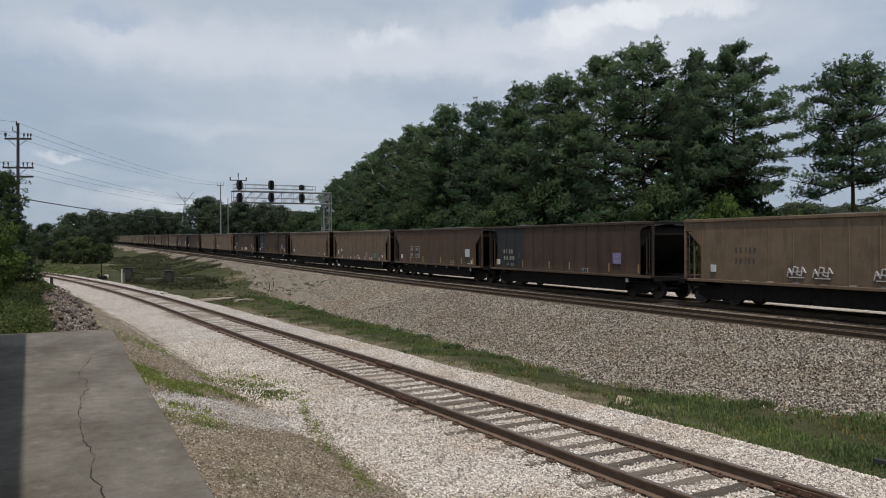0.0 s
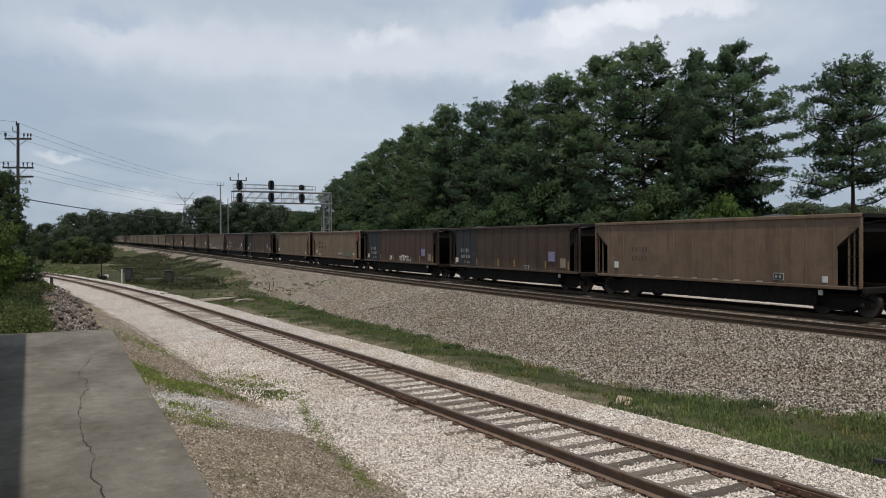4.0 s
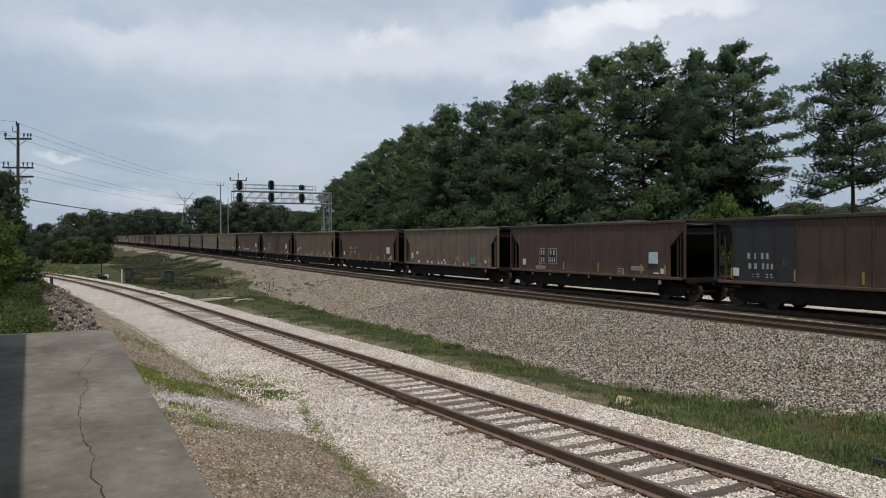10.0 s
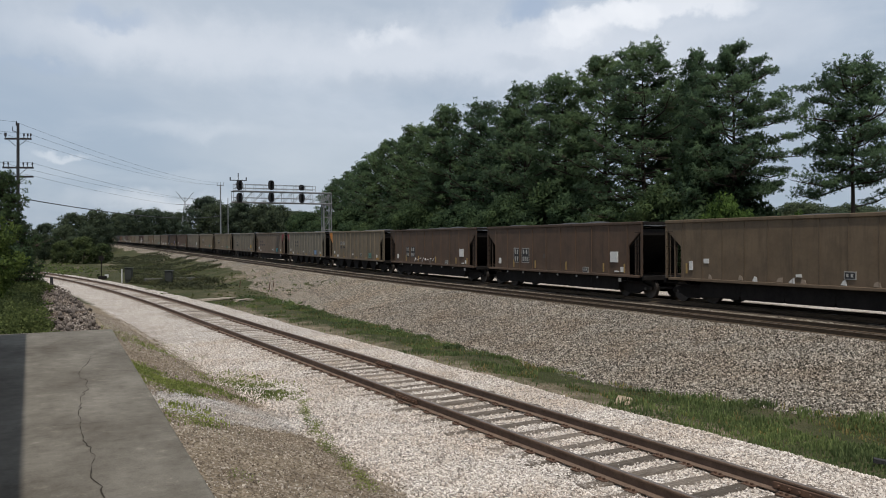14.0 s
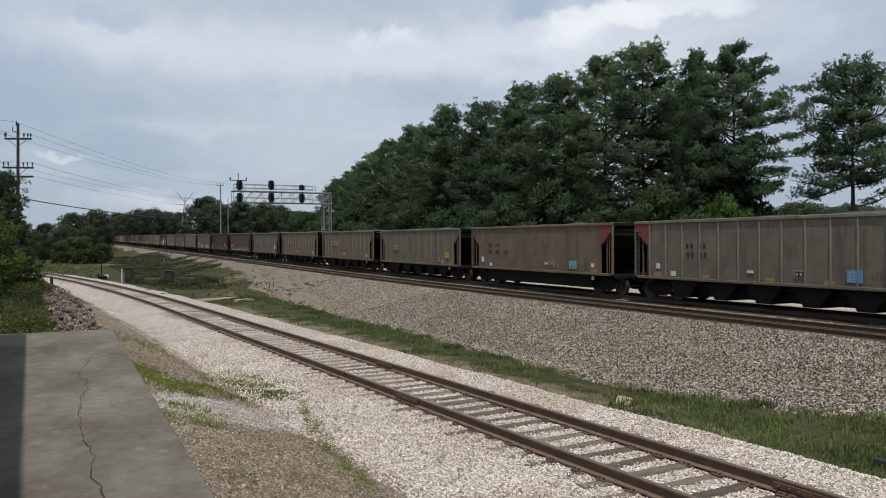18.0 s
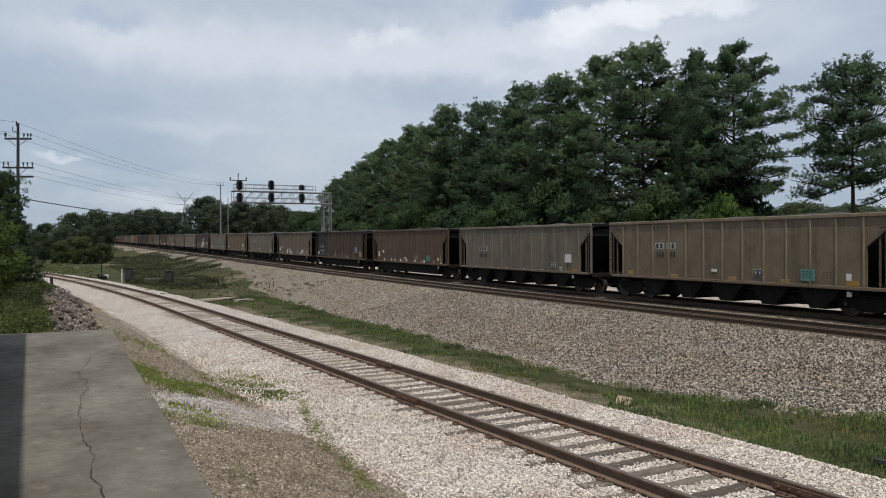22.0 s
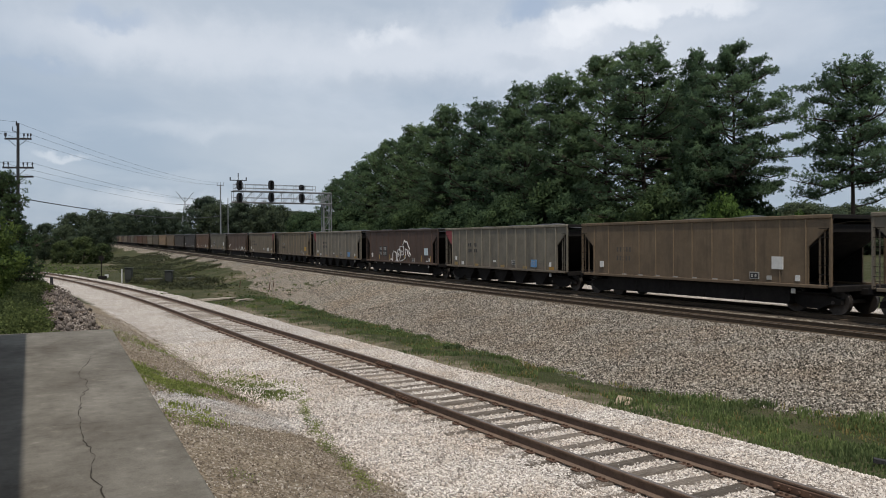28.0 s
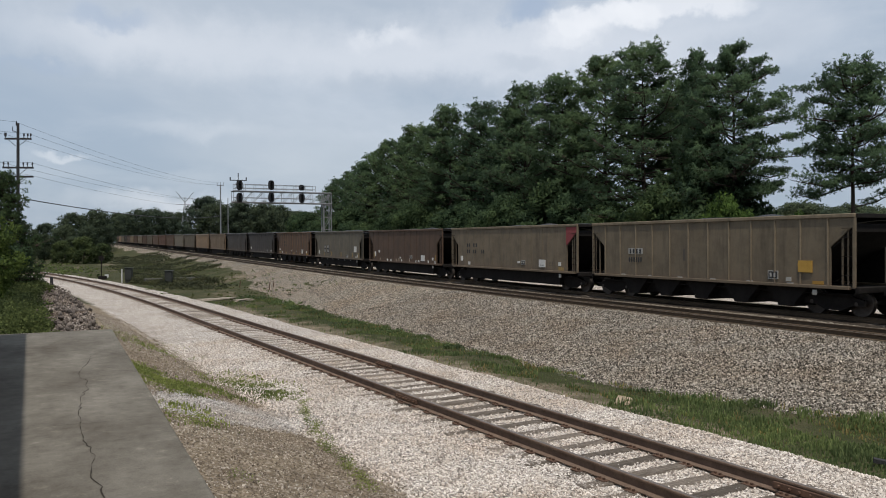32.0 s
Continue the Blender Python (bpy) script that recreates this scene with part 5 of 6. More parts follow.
# ---- broken stone ----
def stones(name, seed, count, place, size, material, label, sink=0.3):
    g = np.random.default_rng(seed)
    rnd = random.Random(seed)
    cube = np.array([(1, 0, 0), (-1, 0, 0), (0, 1, 0), (0, -1, 0), (0, 0, 1), (0, 0, -1)], float) * 0.85
    quads = np.array([(0, 2, 4), (2, 1, 4), (1, 3, 4), (3, 0, 4), (2, 0, 5), (1, 2, 5), (3, 1, 5), (0, 3, 5)])
    spots = []
    while len(spots) < count:
        q = place(rnd)
        if q:
            spots.append((q[0], q[1], ground_z(*q)))
    spots = np.array(spots)
    s = size * g.uniform(0.55, 1.35, (count, 1, 1))
    v = cube[None] + g.normal(0, 0.24, (count, 6, 3))
    v *= g.uniform(0.65, 1.2, (count, 1, 3))
    q = g.normal(0, 1, (count, 4))
    q /= np.linalg.norm(q, axis=1)[:, None]
    w, x, y, z = q.T
    rot = np.stack([1 - 2 * (y * y + z * z), 2 * (x * y - z * w), 2 * (x * z + y * w), 2 * (x * y + z * w), 1 - 2 * (x * x + z * z), 2 * (y * z - x * w), 2 * (x * z - y * w), 2 * (y * z + x * w), 1 - 2 * (x * x + y * y)], axis=1).reshape(-1, 3, 3)
    v = np.einsum("nij,nkj->nki", rot, v) * s * 0.5
    v += spots[:, None, :]
    v[:, :, 2] += (s[:, :, 0] * (0.5 - sink))
    faces = (quads[None] + (np.arange(count) * 6)[:, None, None]).reshape(-1, 3)
    return tagged(pydata(name, v.reshape(-1, 3).tolist(), faces.tolist(), material), label, "gravel", kind="stuff")


def stone_material(name, tones, rough=0.9):
    m, n, l, p = shader(name)
    geo = n.new("ShaderNodeNewGeometry")
    c = ramp(n, l, geo.outputs["Random Per Island"], tones)
    big = tex_noise(n, l, 0.5, 4, 0.6)
    fine = tex_noise(n, l, 60, 3, 0.6)
    c = mixed(n, l, 1.0, c, ramp(n, l, big.outputs["Fac"], [(0.35, (0.84, 0.78, 0.72)), (0.6, (1, 1, 1))]), "MULTIPLY")
    c = mixed(n, l, 1.0, c, ramp(n, l, fine.outputs["Fac"], [(0.3, (0.8, 0.8, 0.8)), (0.7, (1.1, 1.1, 1.1))]), "MULTIPLY")
    l.new(c, p.inputs["Base Color"])
    p.inputs["Roughness"].default_value = rough
    p.inputs["Specular IOR Level"].default_value = 0.15
    return m


M_white_stone = stone_material("white_limestone", WHITE_TONES)
M_pink_stone = stone_material("granite_ballast", PINK_TONES)
M_dirt_stone = stone_material("dirty_gravel", [(0.0, (0.12, 0.097, 0.076)), (0.5, (0.26, 0.22, 0.176)), (0.8, (0.41, 0.36, 0.305)), (1.0, (0.62, 0.57, 0.50))])
M_rubble_chip = stone_material("rock_chips", [(0.0, (0.045, 0.036, 0.03)), (0.5, (0.17, 0.14, 0.12)), (1.0, (0.38, 0.33, 0.29))])
M_patch_stone = stone_material("pale_gravel", [(0.0, (0.25, 0.23, 0.22)), (1.0, (0.62, 0.60, 0.57))])
SIDING_TIES = np.array(TIE_YS["siding_track"])


def on_siding_bed(rnd):
    y = 4.2 + 22 * rnd.random() ** 1.8
    c = siding_x(y)
    x = c + rnd.uniform(-3.4 + 0.25 * noise.noise((0, y * 0.9, 4)), 3.1)
    if abs(x - c) < 1.32 and np.min(np.abs(SIDING_TIES - y)) < 0.095 and rnd.random() < (0.80 if abs(x - c) < 0.95 else 0.66):
        return None
    if abs(abs(x - c) - 0.753) < 0.085:
        return None
    return x, y


def on_bank(rnd):
    y = 7 + 34 * rnd.random() ** 1.4
    return rnd.uniform(toe_x(y) - 0.15, 20.72), y


def on_dirt(rnd):
    y = 4.5 + 32 * rnd.random() ** 1.7
    x = 1.15 + (siding_x(y) - 3.2 - 1.15) * rnd.random()
    return None if pale_patch(x, y) > 0 else (x, y)


def on_patch(rnd):
    x, y = rnd.uniform(1.2, 4.3), rnd.uniform(11.8, 15.2)
    return (x, y) if pale_patch(x, y) > rnd.uniform(-0.2, 0.1) else None


stones("siding_gravel", 91, 76000, on_siding_bed, 0.040, M_white_stone, "loose white limestone gravel around the siding")
stones("bank_ballast", 92, 92000, on_bank, 0.054, M_pink_stone, "pinkish grey crushed ballast on the embankment")
stones("dirt_gravel", 93, 34000, on_dirt, 0.029, M_dirt_stone, "brown dirty gravel between platform and siding")

stones("spilled_gravel", 94, 5000, on_patch, 0.036, M_patch_stone, "patch of pale grey gravel spilled on the dirt")

# pale slab of stone in the ditch grass
bm = box_bm(-0.42, 0.42, -0.28, 0.28, -0.08, 0.05)
for v in bm.verts:
    v.co += Vector((random.uniform(-0.08, 0.08), random.uniform(-0.08, 0.08), random.uniform(-0.02, 0.02)))
bmesh.ops.bevel(bm, geom=bm.edges[:], offset=0.03, segments=2, affect="EDGES")
flat_rock = tagged(part("flat_stone", bm, surface("tan_stone", (0.22, 0.165, 0.11), (0.34, 0.27, 0.19), 5)), "pale tan flat stone lying in the ditch grass", "stone")
flat_rock.matrix_basis = pose(12.4, 14.9, ground_z(12.4, 14.9) + 0.03, 5, -10, 40) @ Matrix.Scale(0.65, 4)

M_tan = surface("pale_debris", (0.22, 0.18, 0.14), (0.36, 0.31, 0.25), 5)
for x, y, a, b, turn, lab in ((9.6, 55.0, 1.3, 0.5, 20, "pale flat stone slab lying in the grassy ditch"), (11.2, 53.6, 0.8, 0.4, 35, "small pale stone slab lying in the grassy ditch")):
    bm = box_bm(-a, a, -b, b, -0.1, 0.06)
    for v in bm.verts:
        v.co += Vector((random.uniform(-0.15, 0.15), random.uniform(-0.1, 0.1), random.uniform(-0.02, 0.02)))
    bmesh.ops.bevel(bm, geom=bm.edges[:], offset=0.03, segments=2, affect="EDGES")
    tagged(part("flat_stone", bm, M_tan), lab, "stone").matrix_basis = pose(x, y, ground_z(x, y) + 0.04, 0, 0, turn)
for x, y, turn, tilt, length in ((13.1, 20.6, 60, 55, 0.55), (13.3, 20.4, 100, 60, 0.45), (14.6, 12.3, 20, 8, 0.9)):
    bm = tube_bm((0, 0, 0), (length * 0.55, 0.03, 0.02), 0.016, 0.012, seg=6)
    tube(bm, (length * 0.53, 0.03, 0.02), (length, 0, 0.06), 0.012, 0.006, seg=6)
    tagged(part("stick", bm, M_tan), "bleached dry stick at the foot of the bank", "stick", "dry sticks").matrix_basis = pose(x, y, ground_z(x, y) + 0.05, 0, -tilt, turn)
for x, y, h in ((14.9, 61.0, 0.9), (15.6, 62.5, 0.7), (13.6, 66.0, 0.8)):
    bm = box_bm(-0.03, 0.03, -0.025, 0.025, -0.2, h * 0.7, bevel=0.008)
    tagged(part("stake", bm, M_plate), "rusty brown stake on the embankment", "stake", "bank stakes").matrix_basis = pose(x, y, ground_z(x, y), 0, 6, 10)
bm = box_bm(-1.2, 1.2, -0.12, 0.12, -0.1, 0.12, bevel=0.02)
tagged(part("old_timber", bm, M_polewood), "dark discarded timber beside the ditch grass", "timber").matrix_basis = pose(13.0, 8.3, ground_z(13.0, 8.3) + 0.05, 4, 8, -50) @ Matrix.Scale(0.38, 4)

# rubble heap: rocks told apart one by one
rubble = base("rubble_heap", Matrix(), "heap of broken grey-brown rocks beyond the platform", "rubble")
rnd = random.Random(33)
rock_meshes = []
for k in range(6):
    bm = bmesh.new()
    bmesh.ops.create_icosphere(bm, subdivisions=1, radius=0.5)
    for v in bm.verts:
        v.co = Vector((v.co.x * rnd.uniform(0.7, 1.25), v.co.y * rnd.uniform(0.7, 1.25), v.co.z * rnd.uniform(0.5, 0.95))) + Vector((rnd.gauss(0, 0.07), rnd.gauss(0, 0.07), rnd.gauss(0, 0.07)))
    rock_meshes.append(part("rock", bm, M_rock, rubble))
HEAP = []
for k in range(300):
    y = 21.0 + 36 * rnd.random() ** 1.4
    edge = 0.85 - 0.7 * step(36, 62, y) + rnd.gauss(0, 0.12)
    t = rnd.random() ** 1.2
    HEAP.append((edge - 2.3 * t, y, 0.75 * math.sin(math.pi * min(1, 0.15 + t)) * step(20, 26, y), rnd.choice((0.07, 0.08, 0.10, 0.12, 0.15, 0.19))))
for k, (x, y, lift, s) in enumerate(HEAP):
    m = pose(x, y, ground_z(x, y) + lift * 0.5 + 0.02, rnd.uniform(0, 360), rnd.uniform(0, 360), rnd.uniform(0, 360)) @ Matrix.Scale(s, 4)
    if k < 6:
        rock_meshes[k].matrix_basis = m
    else:
        like(rock_meshes[k % 6], "rock", rubble, m)

def on_heap(rnd):
    y = 20.6 + 36 * rnd.random() ** 1.4
    return 0.95 - 0.7 * step(36, 62, y) - 2.4 * rnd.random(), y


stones("rubble_chips", 95, 20000, on_heap, 0.078, M_rubble_chip, "small broken rock chips of the rubble heap", -0.4)

# ---- platform details ----
CRACK = [(0.46, 15.3), (0.43, 14.67), (0.24, 13.5), (0.25, 12.9), (0.34, 12.6), (0.32, 11.8), (0.22, 11.1), (0.19, 10.3), (0.18, 9.3), (0.2, 8.7), (0.28, 8.1), (0.24, 7.75), (0.22, 7.4), (0.29, 6.9), (0.31, 6.4), (0.27, 5.5)]


def crack_line(name, pts, width, seed, label):
    rnd = random.Random(seed)
    fine = []
    for (a, b), (c, d) in zip(pts, pts[1:]):
        k = max(2, int(math.hypot(c - a, d - b) / 0.09))
        fine += [(a + (c - a) * i / k + rnd.gauss(0, 0.012), b + (d - b) * i / k + rnd.gauss(0, 0.012)) for i in range(k)]
    fine.append(pts[-1])
    verts, faces = [], []
    for i, (x, y) in enumerate(fine):
        p, q = fine[max(0, i - 1)], fine[min(len(fine) - 1, i + 1)]
        d = Vector((q[0] - p[0], q[1] - p[1], 0)).normalized()
        w = width * rnd.uniform(0.25, 1.1) * (0.55 + 0.9 * abs(noise.noise((x * 1.3, y * 1.3, seed)))) / 2
        verts += [(x - d.y * w, y + d.x * w, SLAB_Z + 0.004), (x + d.y * w, y - d.x * w, SLAB_Z + 0.004)]
        if i:
            j = 2 * i
            faces.append((j - 2, j - 1, j + 1, j))
    ob = pydata(name, verts, faces, M_crack, slab)
    ob["label"] = label


crack_line("crack", CRACK, 0.015, 1, "dark wandering crack")
crack_line("joint", [(-3.1, 9.75), (-0.31, 9.65), (0.23, 9.58), (1.09, 9.50)], 0.009, 2, "dark transverse joint")
crack_line("joint", [(0.55, 15.25), (1.08, 15.2)], 0.02, 3, "dark transverse joint")
crack_line("crack", [(0.23, 13.5), (0.05, 13.6), (-0.1, 13.55)], 0.012, 4, "fine side crack")
# building that shades the platform
depot = base("building", Matrix(), "plain depot building beside the platform", "building", kind="structure")
walls = part("wall", prism(bmesh.new(), [(-9.0, 0.6), (18.6, 0.6), (18.6, 4.4), (-9.0, 4.4)], -7.0, -1.5), surface("dark_brick_wall", (0.10, 0.06, 0.045), (0.17, 0.11, 0.085), 1.2), depot)
walls.data.transform(pose(0, 0, 0, 0, 0, 1.85))
roof = part("roof", prism(bmesh.new(), [(-9.4, 3.35), (19.1, 3.35), (19.1, 3.5), (-9.4, 3.5)], -7.4, -0.54), surface("roof_sheet", (0.05, 0.05, 0.05), (0.09, 0.09, 0.09), 1.5), depot)
roof.data.transform(pose(0, 0, 0, 0, 0, 1.85))


# ---- siding hardware ----
def joint_bar(parent, y, side):
    x, z = siding_x(y), SIDING_Z
    ang = math.degrees(math.atan(0.066))
    bm = bmesh.new()
    for s in (-1, 1):
        box(bm, s * 0.032 - 0.018, s * 0.032 + 0.018, -0.46, 0.46, -0.135, -0.045, bevel=0.008)
        for k in range(6):
            tube(bm, (s * 0.05, -0.36 + 0.145 * k, -0.09), (s * 0.085, -0.36 + 0.145 * k, -0.09), 0.02, seg=6)
    ob = part("joint_bar", bm, M_plate, parent, "bolted rusty joint bar")
    ob.matrix_basis = pose(x + side * 0.753, y, z, 0, 0, ang)


for y, s in ((18.3, 1), (14.1, -1), (29.5, -1), (6.45, 1)):
    joint_bar(siding, y, s)
plate = None
for y in TIE_YS["siding_track"]:
    if 3 < y < 34:
        for s in (-0.753, 0.753):
            m = pose(siding_x(y) + s, y, SIDING_Z - RAIL_H - 0.008, 0, 0, 3.8)
            if plate is None:
                bm = box_bm(-0.16, 0.16, -0.09, 0.09, 0, 0.018, bevel=0.004)
                for a in (-0.11, 0.11):
                    box(bm, a - 0.014, a + 0.014, -0.055, -0.025, 0.018, 0.045)
                    box(bm, a - 0.014, a + 0.014, 0.025, 0.055, 0.018, 0.045)
                plate = part("tie_plate", bm, M_plate, siding)
                plate.matrix_basis = m
            else:
                like(plate, "tie_plate", siding, m)

# ---- signal gantry ----
GY = 93.6
gantry = base("signal_gantry", pose(0, GY, 0), "grey steel cantilever signal gantry with black signal heads", "signal gantry")
z0 = ground_z(30.2, GY)


def lattice(name, a, b, r, material, parent):
    return part(name, tube_bm(a, b, r, seg=6), material, parent)


for dx in (-0.48, 0.48):
    for dy in (-0.45, 0.45):
        lattice("mast_leg", (30.2 + dx, dy, z0), (30.2 + dx, dy, 9.45), 0.075, M_galv, gantry)
zs = [z0 + (9.4 - z0) * k / 6 for k in range(7)]
for k in range(6):
    for dy in (-0.45, 0.45):
        a, b = (-0.48, 0.48) if k % 2 else (0.48, -0.48)
        lattice("mast_brace", (30.2 + a, dy, zs[k]), (30.2 + b, dy, zs[k + 1]), 0.04, M_galv, gantry)
        lattice("mast_strut", (29.72, dy, zs[k + 1]), (30.68, dy, zs[k + 1]), 0.04, M_galv, gantry)
for dy in (-0.55, 0.55):
    for z in (8.08, 9.42):
        lattice("boom_chord", (18.45, dy, z), (30.7, dy, z), 0.075, M_galv, gantry)
    for k in range(10):
        x = 18.5 + 1.22 * k
        lattice("boom_post", (x, dy, 8.08), (x, dy, 9.42), 0.03, M_galv, gantry)
        lattice("boom_brace", (x, dy, 8.08), (x + 1.22, dy, 9.42), 0.03, M_galv, gantry)
    lattice("walkway_edge", (18.45, dy, 8.65), (28.6, dy, 8.65), 0.03, M_galv, gantry)
for z in (9.8, 10.25):
    lattice("handrail", (18.7, -0.55, z), (28.6, -0.55, z), 0.03, M_galv, gantry)
    lattice("handrail", (18.7, 0.55, z), (28.6, 0.55, z), 0.03, M_galv, gantry)
for k in range(9):
    x = 18.7 + 9.9 * k / 8
    for dy in (-0.55, 0.55):
        lattice("rail_post", (x, dy, 9.42), (x, dy, 10.27), 0.025, M_galv, gantry)
part("walkway", box_bm(18.45, 30.0, -0.5, 0.5, 8.02, 8.06), M_galv, gantry)


def signal_head(x, z, w, h, lamps):
    bm = bmesh.new()
    ring = [(w * math.copysign(abs(math.cos(t)) ** 0.7, math.cos(t)), h * math.copysign(abs(math.sin(t)) ** 0.7, math.sin(t))) for t in [2 * math.pi * k / 24 for k in range(24)]]
    a = [bm.verts.new((x + p, -0.75, z + q)) for p, q in ring]
    b = [bm.verts.new((x + p, -0.71, z + q)) for p, q in ring]
    bm.faces.new(a)
    bm.faces.new(b[::-1])
    for i in range(24):
        bm.faces.new((a[i], b[i], b[(i + 1) % 24], a[(i + 1) % 24]))
    head = part("signal_head", bm, M_signal, gantry, "black oval signal backboard")
    for k in range(lamps):
        zz = z + (k - (lamps - 1) / 2) * 0.32
        part("visor", tube_bm((x, -0.75, zz), (x, -1.05, zz), 0.14, seg=12, caps=False), M_signal, head)
    part("bracket", box_bm(x - 0.05, x + 0.05, -0.71, -0.5, z - 0.06, z + 0.06), M_signal, head)


for x, zu, zl, hu in ((19.2, 10.1, 8.6, 0.6), (23.0, 10.2, 8.72, 0.6), (26.8, 10.0, 8.72, 0.36)):
    signal_head(x, zu, 0.38, hu, 3 if hu > 0.5 else 1)
    signal_head(x, zl, 0.38, 0.58, 3)
lattice("antenna_mast", (19.2, 0, 9.4), (19.2, 0, 11.6), 0.05, M_signal, gantry)
lattice("antenna_arm", (18.2, 0, 10.72), (20.2, 0, 10.72), 0.05, M_signal, gantry)
for x in (18.25, 20.15):
    lattice("antenna_tip", (x, 0, 10.72), (x, 0, 11.1), 0.07, M_signal, gantry)
lattice("conduit", (29.62, -0.5, z0), (29.62, -0.5, 8.0), 0.05, M_galv, gantry)


# ---- poles and wires ----
def crossarm(parent, z, half, turn, pins, brace):
    arm = part("crossarm", box_bm(-half, half, -0.06, 0.06, z - 0.07, z + 0.07, bevel=0.01), M_polewood, parent)
    arm.matrix_basis = pose(0, 0, 0, 0, 0, turn)
    for x in pins:
        bm = tube_bm((x, 0, z + 0.07), (x, 0, z + 0.24), 0.03, seg=6)
        tube(bm, (x, 0, z + 0.24), (x, 0, z + 0.42), 0.07, 0.05, seg=8)
        part("insulator", bm, M_wire, arm)
    if brace:
        for s in (-1, 1):
            part("arm_brace", tube_bm((s * 0.75, -0.08, z - 0.05), (s * 0.1, -0.12, z - 0.6), 0.02, seg=5), M_polewood, arm)


POLE = Vector((-3.0, 68.6, 0.0))
pole_z = ground_z(POLE.x, POLE.y)
pole = base("utility_pole", pose(POLE.x, POLE.y, 0, 0, 0.5, 0), "dark wooden utility pole with three crossarms", "utility pole")
part("shaft", tube_bm((0, 0, pole_z - 0.3), (0, 0, 12.6), 0.15, 0.10, seg=10), M_polewood, pole)
TURN = -24
crossarm(pole, 11.38, 1.02, TURN, (-0.95, 0.45, 0.75, 0.98), True)
crossarm(pole, 9.12, 1.18, TURN, (-1.1, -0.75, 0.4, 0.72, 1.1), True)
crossarm(pole, 8.42, 1.18, TURN, (), True)
part("pole_top_pin", tube_bm((-0.12, 0, 12.4), (-0.12, 0, 12.75), 0.04, seg=6), M_wire, pole)
bm = tube_bm((-0.36, -0.1, 12.3), (-0.36, -0.1, 11.95), 0.03, seg=6)
tube(bm, (-0.38, -0.1, 11.97), (-0.05, -0.03, 11.87), 0.028, seg=6)
part("bracket", bm, M_wire, pole)
part("transformer", tube_bm((-0.85, -0.1, 11.5), (-0.85, -0.1, 11.78), 0.09, seg=10), M_wire, pole)


def wire(pts, sag, r=0.012, label="thin dark overhead wire"):
    """One span from point to point with some sag."""
    a, b = Vector(pts[0]), Vector(pts[1])
    k = 24
    line = [a.lerp(b, i / k) - Vector((0, 0, 4 * sag * (i / k) * (1 - i / k))) for i in range(k + 1)]
    bm = bmesh.new()
    for p, q in zip(line, line[1:]):
        tube(bm, p, q, r, seg=5, caps=False)
    return tagged(part("overhead_wire", bm, M_wire), label, "wire", "overhead wires")


ca, sa = math.cos(radians(TURN)), math.sin(radians(TURN))


def arm_point(x, z):
    return (POLE.x + x * ca, POLE.y + x * sa, z)


FAR = Vector((33.0, 180.6, 0))
NEARP = Vector((-25.0, 45.0, 0))
for x, z, zf, zn in ((-0.12, 12.7, 17.2, 12.7), (-0.95, 11.75, 16.7, 11.75), (0.98, 11.75, 16.7, 11.7), (-1.1, 9.5, 13.4, 9.5), (1.1, 9.5, 13.4, 9.4), (0.72, 8.6, 12.0, 8.6)):
    p = arm_point(x, z)
    wire((p, (FAR.x + x * 0.5, FAR.y, zf)), 1.0, 0.010)
    wire((p, (NEARP.x + x, NEARP.y, zn)), 0.5, 0.010)
p = arm_point(0.1, 6.75)
wire((p, (FAR.x, FAR.y, 9.6)), 1.0, 0.045, "thick dark communication cable")
wire((p, (NEARP.x, NEARP.y, 7.0)), 0.5, 0.035, "thick dark communication cable")
near_pole = base("utility_pole", pose(NEARP.x, NEARP.y, 0), "wooden utility pole with one crossarm beside the bank", "utility pole")
part("shaft", tube_bm((0, 0, ground_z(-25.0, 45.0) - 0.3), (0, 0, 13.0), 0.17, 0.12, seg=8), M_polewood, near_pole)
crossarm(near_pole, 11.7, 1.1, TURN, (), False)
# Two far poles; the taller one carries the overhead wires.
for (x, y, z), r, arm in (((33.0, 180.6, 17.3), 0.17, True), ((33.4, 174.0, 13.3), 0.10, False)):
    mast = base("radio_mast", pose(x, y, 0), "slim grey pole behind the train" if arm else "thin grey pole behind the train", "pole")
    part("shaft", tube_bm((0, 0, ground_z(x, y) - 0.2), (0, 0, z - (0.6 if arm else 0)), r, r * 0.8, seg=8), M_galv, mast)
    if arm:
        part("crossbar", box_bm(-0.75, 0.75, -0.05, 0.05, z - 0.75, z - 0.62), M_galv, mast)
        for s in (-0.72, 0, 0.72):
            part("antenna", tube_bm((s, 0, z - 0.7), (s, 0, z), 0.05, seg=6), M_galv, mast)
tower = base("transmission_tower", pose(61.2, 439, 0), "distant steel lattice transmission tower", "transmission tower")
for s in (-1, 1):
    for d in (-1, 1):
        part("leg", tube_bm((s * 2.6, d * 2.6, ground_z(61, 439)), (s * 0.5, d * 0.5, 24), 0.16, seg=5), M_galv, tower)
    part("horn", tube_bm((0, 0, 26), (s * 4.5, 0, 31.9), 0.16, seg=5), M_galv, tower)
for z, w in ((22, 4.0), (25, 4.4), (28.5, 4.4)):
    part("arm", tube_bm((-w, 0, z), (w, 0, z), 0.14, seg=5), M_galv, tower)
part("spine", tube_bm((0, 0, 20), (0, 0, 29), 0.25, seg=5), M_galv, tower)

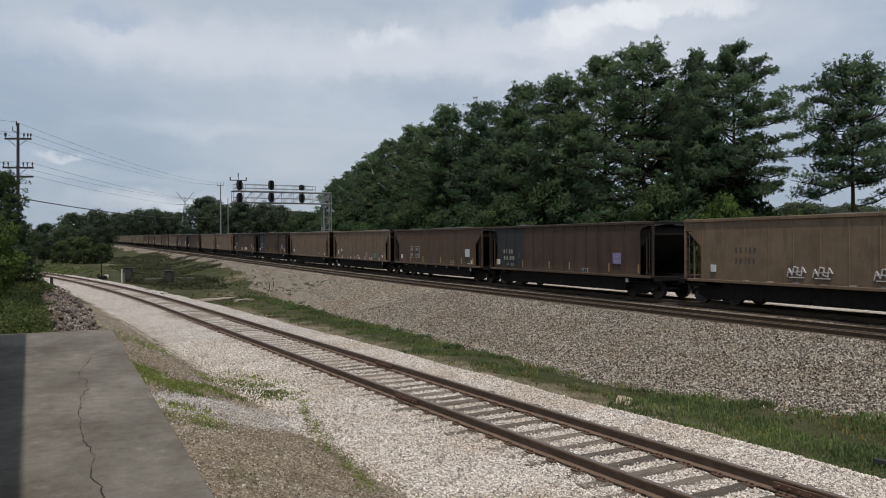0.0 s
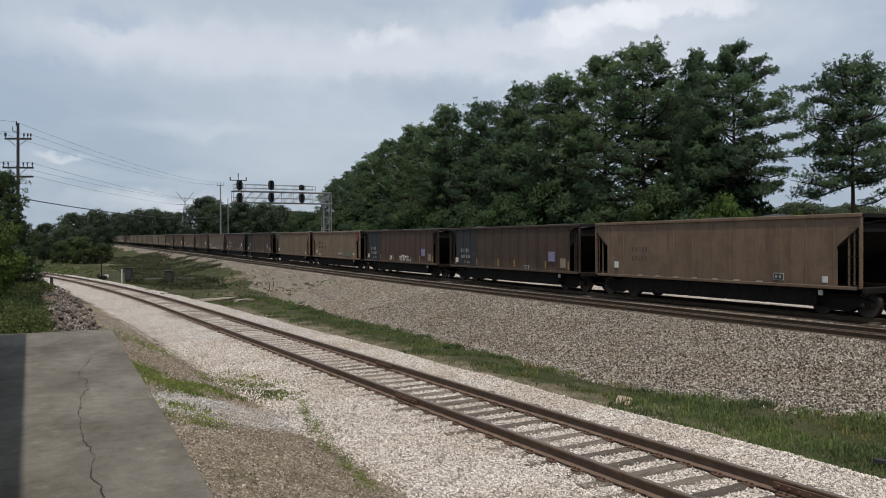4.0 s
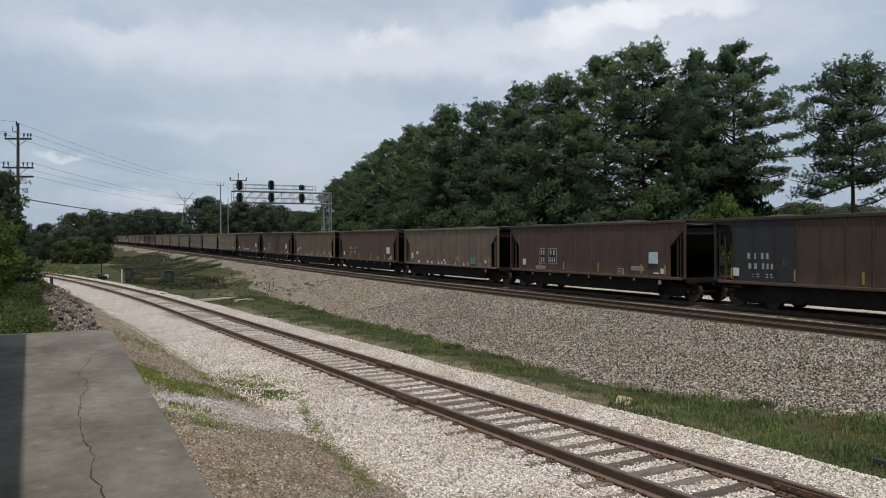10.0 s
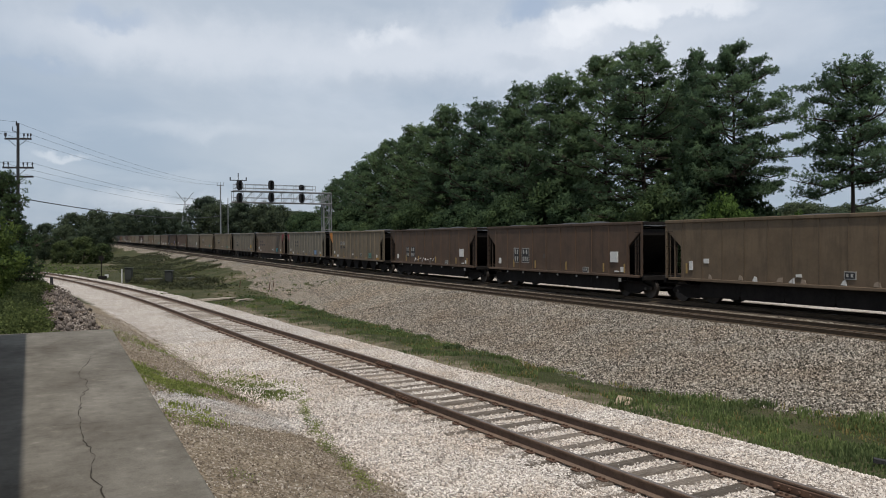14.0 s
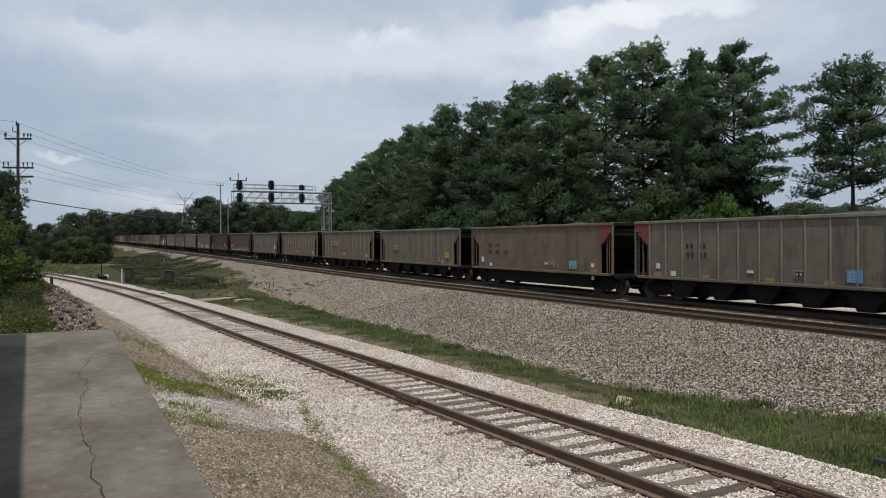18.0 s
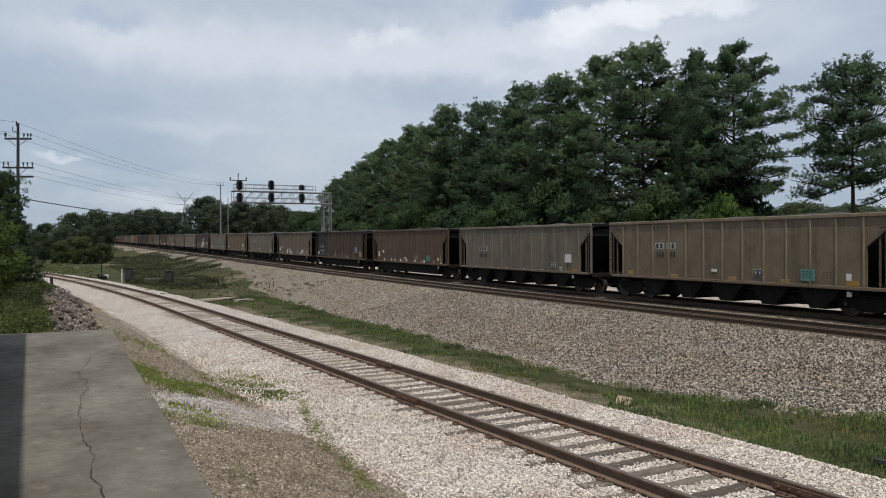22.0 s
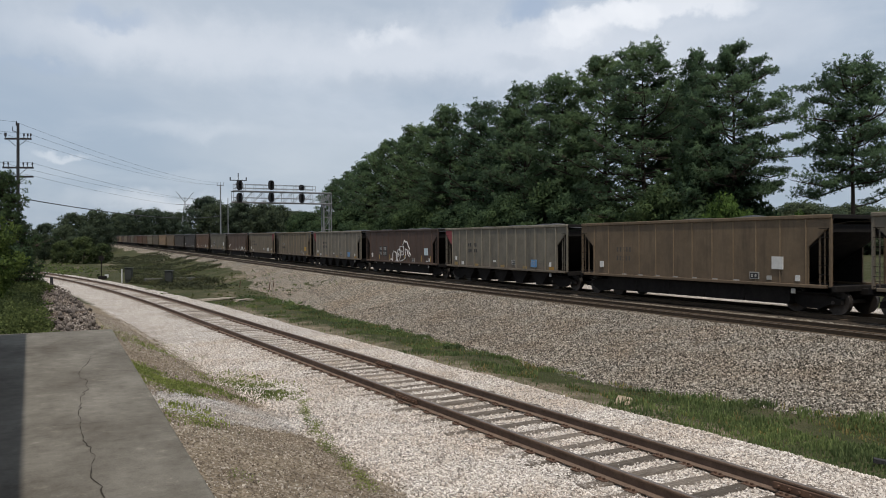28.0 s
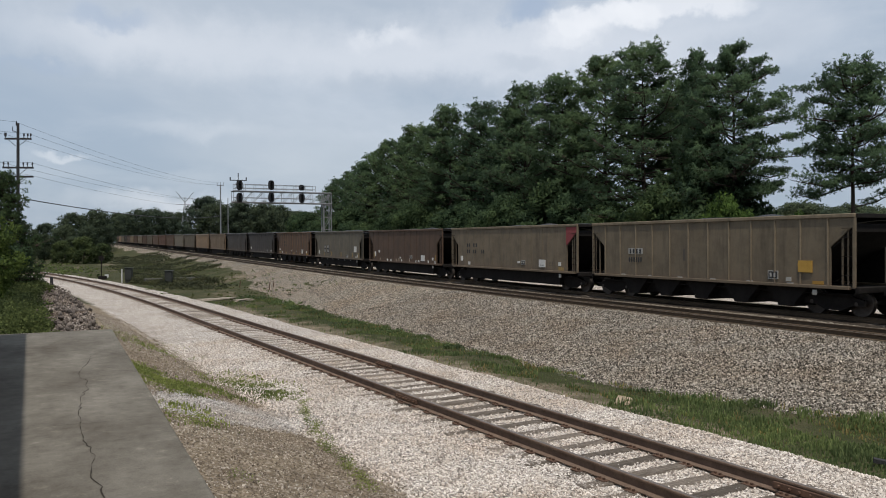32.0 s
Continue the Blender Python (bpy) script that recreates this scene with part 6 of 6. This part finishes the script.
# ---- trackside equipment ----
M_cab = surface("cabinet_grey_paint", (0.016, 0.018, 0.016), (0.034, 0.036, 0.032), 5, 0.6)
M_conc = surface("headwall_concrete", (0.06, 0.06, 0.052), (0.11, 0.108, 0.095), 2, 0.9)
for x, y, h, w, lab in ((5.6, 76.0, 1.35, 0.6, "dark grey trackside signal cabinet with a white marker post"), (8.6, 71.8, 1.2, 0.65, "dark grey trackside cabinet on a pedestal")):
    z = ground_z(x, y)
    cab = base("signal_cabinet", pose(x, y, z, 0, 0, -15), lab, "cabinet")
    part("body", box_bm(-w / 2, w / 2, -0.3, 0.3, 0.25, h, bevel=0.03), M_cab, cab)
    part("door", box_bm(-w / 2 + 0.06, w / 2 - 0.06, -0.33, -0.3, 0.32, h - 0.08), M_cab, cab)
    part("hood", box_bm(-w / 2 - 0.06, w / 2 + 0.06, -0.38, 0.36, h, h + 0.06, bevel=0.01), M_cab, cab)
    part("pedestal", box_bm(-0.25, 0.25, -0.2, 0.2, -0.2, 0.25), M_conc, cab)
    if w < 0.62:
        part("marker_post", tube_bm((-0.5, -0.45, -0.2), (-0.5, -0.45, 1.3), 0.06, seg=8), M_sticker, cab, "white marker post")
for x, y, l_, r_ in ((7.5, 73.5, 1.6, 0), (10.3, 73.8, 2.4, 8)):
    wall = tagged(part("culvert_headwall", box_bm(-l_ / 2, l_ / 2, -0.15, 0.15, -0.5, 0.5, bevel=0.03), M_conc), "low pale concrete culvert wall in the ditch", "wall", kind="structure")
    wall.matrix_basis = pose(x, y, ground_z(x, y), 0, 0, r_)
stand = base("switch_stand", pose(3.8, 85.0, ground_z(3.8, 85.0)), "black switch stand with a small pale target", "switch stand")
part("base", box_bm(-0.4, 0.4, -0.25, 0.25, -0.2, 0.35, bevel=0.03), M_black, stand)
part("spindle", tube_bm((-0.1, 0, 0.3), (-0.1, 0, 2.3), 0.05, seg=6), M_black, stand)
part("target", tube_bm((-0.1, -0.02, 2.15), (-0.1, 0.02, 2.15), 0.28, seg=12), M_black, stand)
part("lever", box_bm(0.2, 0.55, -0.1, 0.1, 0.2, 0.5), M_sticker, stand)
post = tagged(part("marker_post", tube_bm((0, 0, -0.3), (0, 0, 0.85), 0.12, 0.11, seg=10), M_polewood), "short wooden marker post by the rubble", "post")
post.matrix_basis = pose(-0.6, 63.0, ground_z(-0.6, 63.0))


# ---- motions ----
GAP0 = 26.06                            # where the gap behind the first car stands at the start
WHEEL_R = 0.457
# how far each car stands ahead of or behind an even spacing
SLACK = (-0.1, 0.5, 0.1, -0.45, -0.5, -0.55, 0.15, 0.0, -0.35, 0.2, 0.5, 0.33, 0.1, 0.0, -0.05, -0.15, -0.28, -0.28, -0.29, -0.23, -0.18, 0.0, -0.15, -0.05, 0.28, 0.7, 1.05, 0.92, 0.59, 0.24, -0.03, -0.5, -0.85, -1.0, -1.1)


def car_y(k, t):
    return GAP0 + PITCH * (k - 0.5 - car_line(t)) + (SLACK[k] if k < len(SLACK) else SLACK[-1])


def motions():
    times = [float(k) for k in range(33)]
    for k, car in enumerate(train):
        rows = []
        for t in times:
            y = car_y(k, t)
            tilt = math.degrees(math.atan2(climb(y + 6) - climb(y - 6), 12))
            rows.append((t, pose(TRAIN_X, y, MAIN_Z + climb(y), tilt, 0, 0)))
        walk(car, rows)
        # wheels roll while the car passes near the platform
        spin = []
        for i in range(961):
            t = i / 30
            if 2 < car_y(k, t) < 62:
                spin.append((t, -car_y(k, t) / WHEEL_R))
        if not spin:
            continue
        t0, t1 = spin[0], spin[-1]
        if t0[0] > 0:
            spin.insert(0, (0.0, t0[1]))
        if t1[0] < 32:
            spin.append((32.0, t1[1]))
        for truck in car.children:
            if not truck.name.startswith("truck"):
                continue
            for ws in truck.children:
                if ws.name.startswith("wheelset"):
                    p = ws.matrix_basis.translation.copy()
                    walk(ws, [(t, pose(p.x, p.y, p.z, math.degrees(a) % 360, 0, 0)) for t, a in spin])


motions()
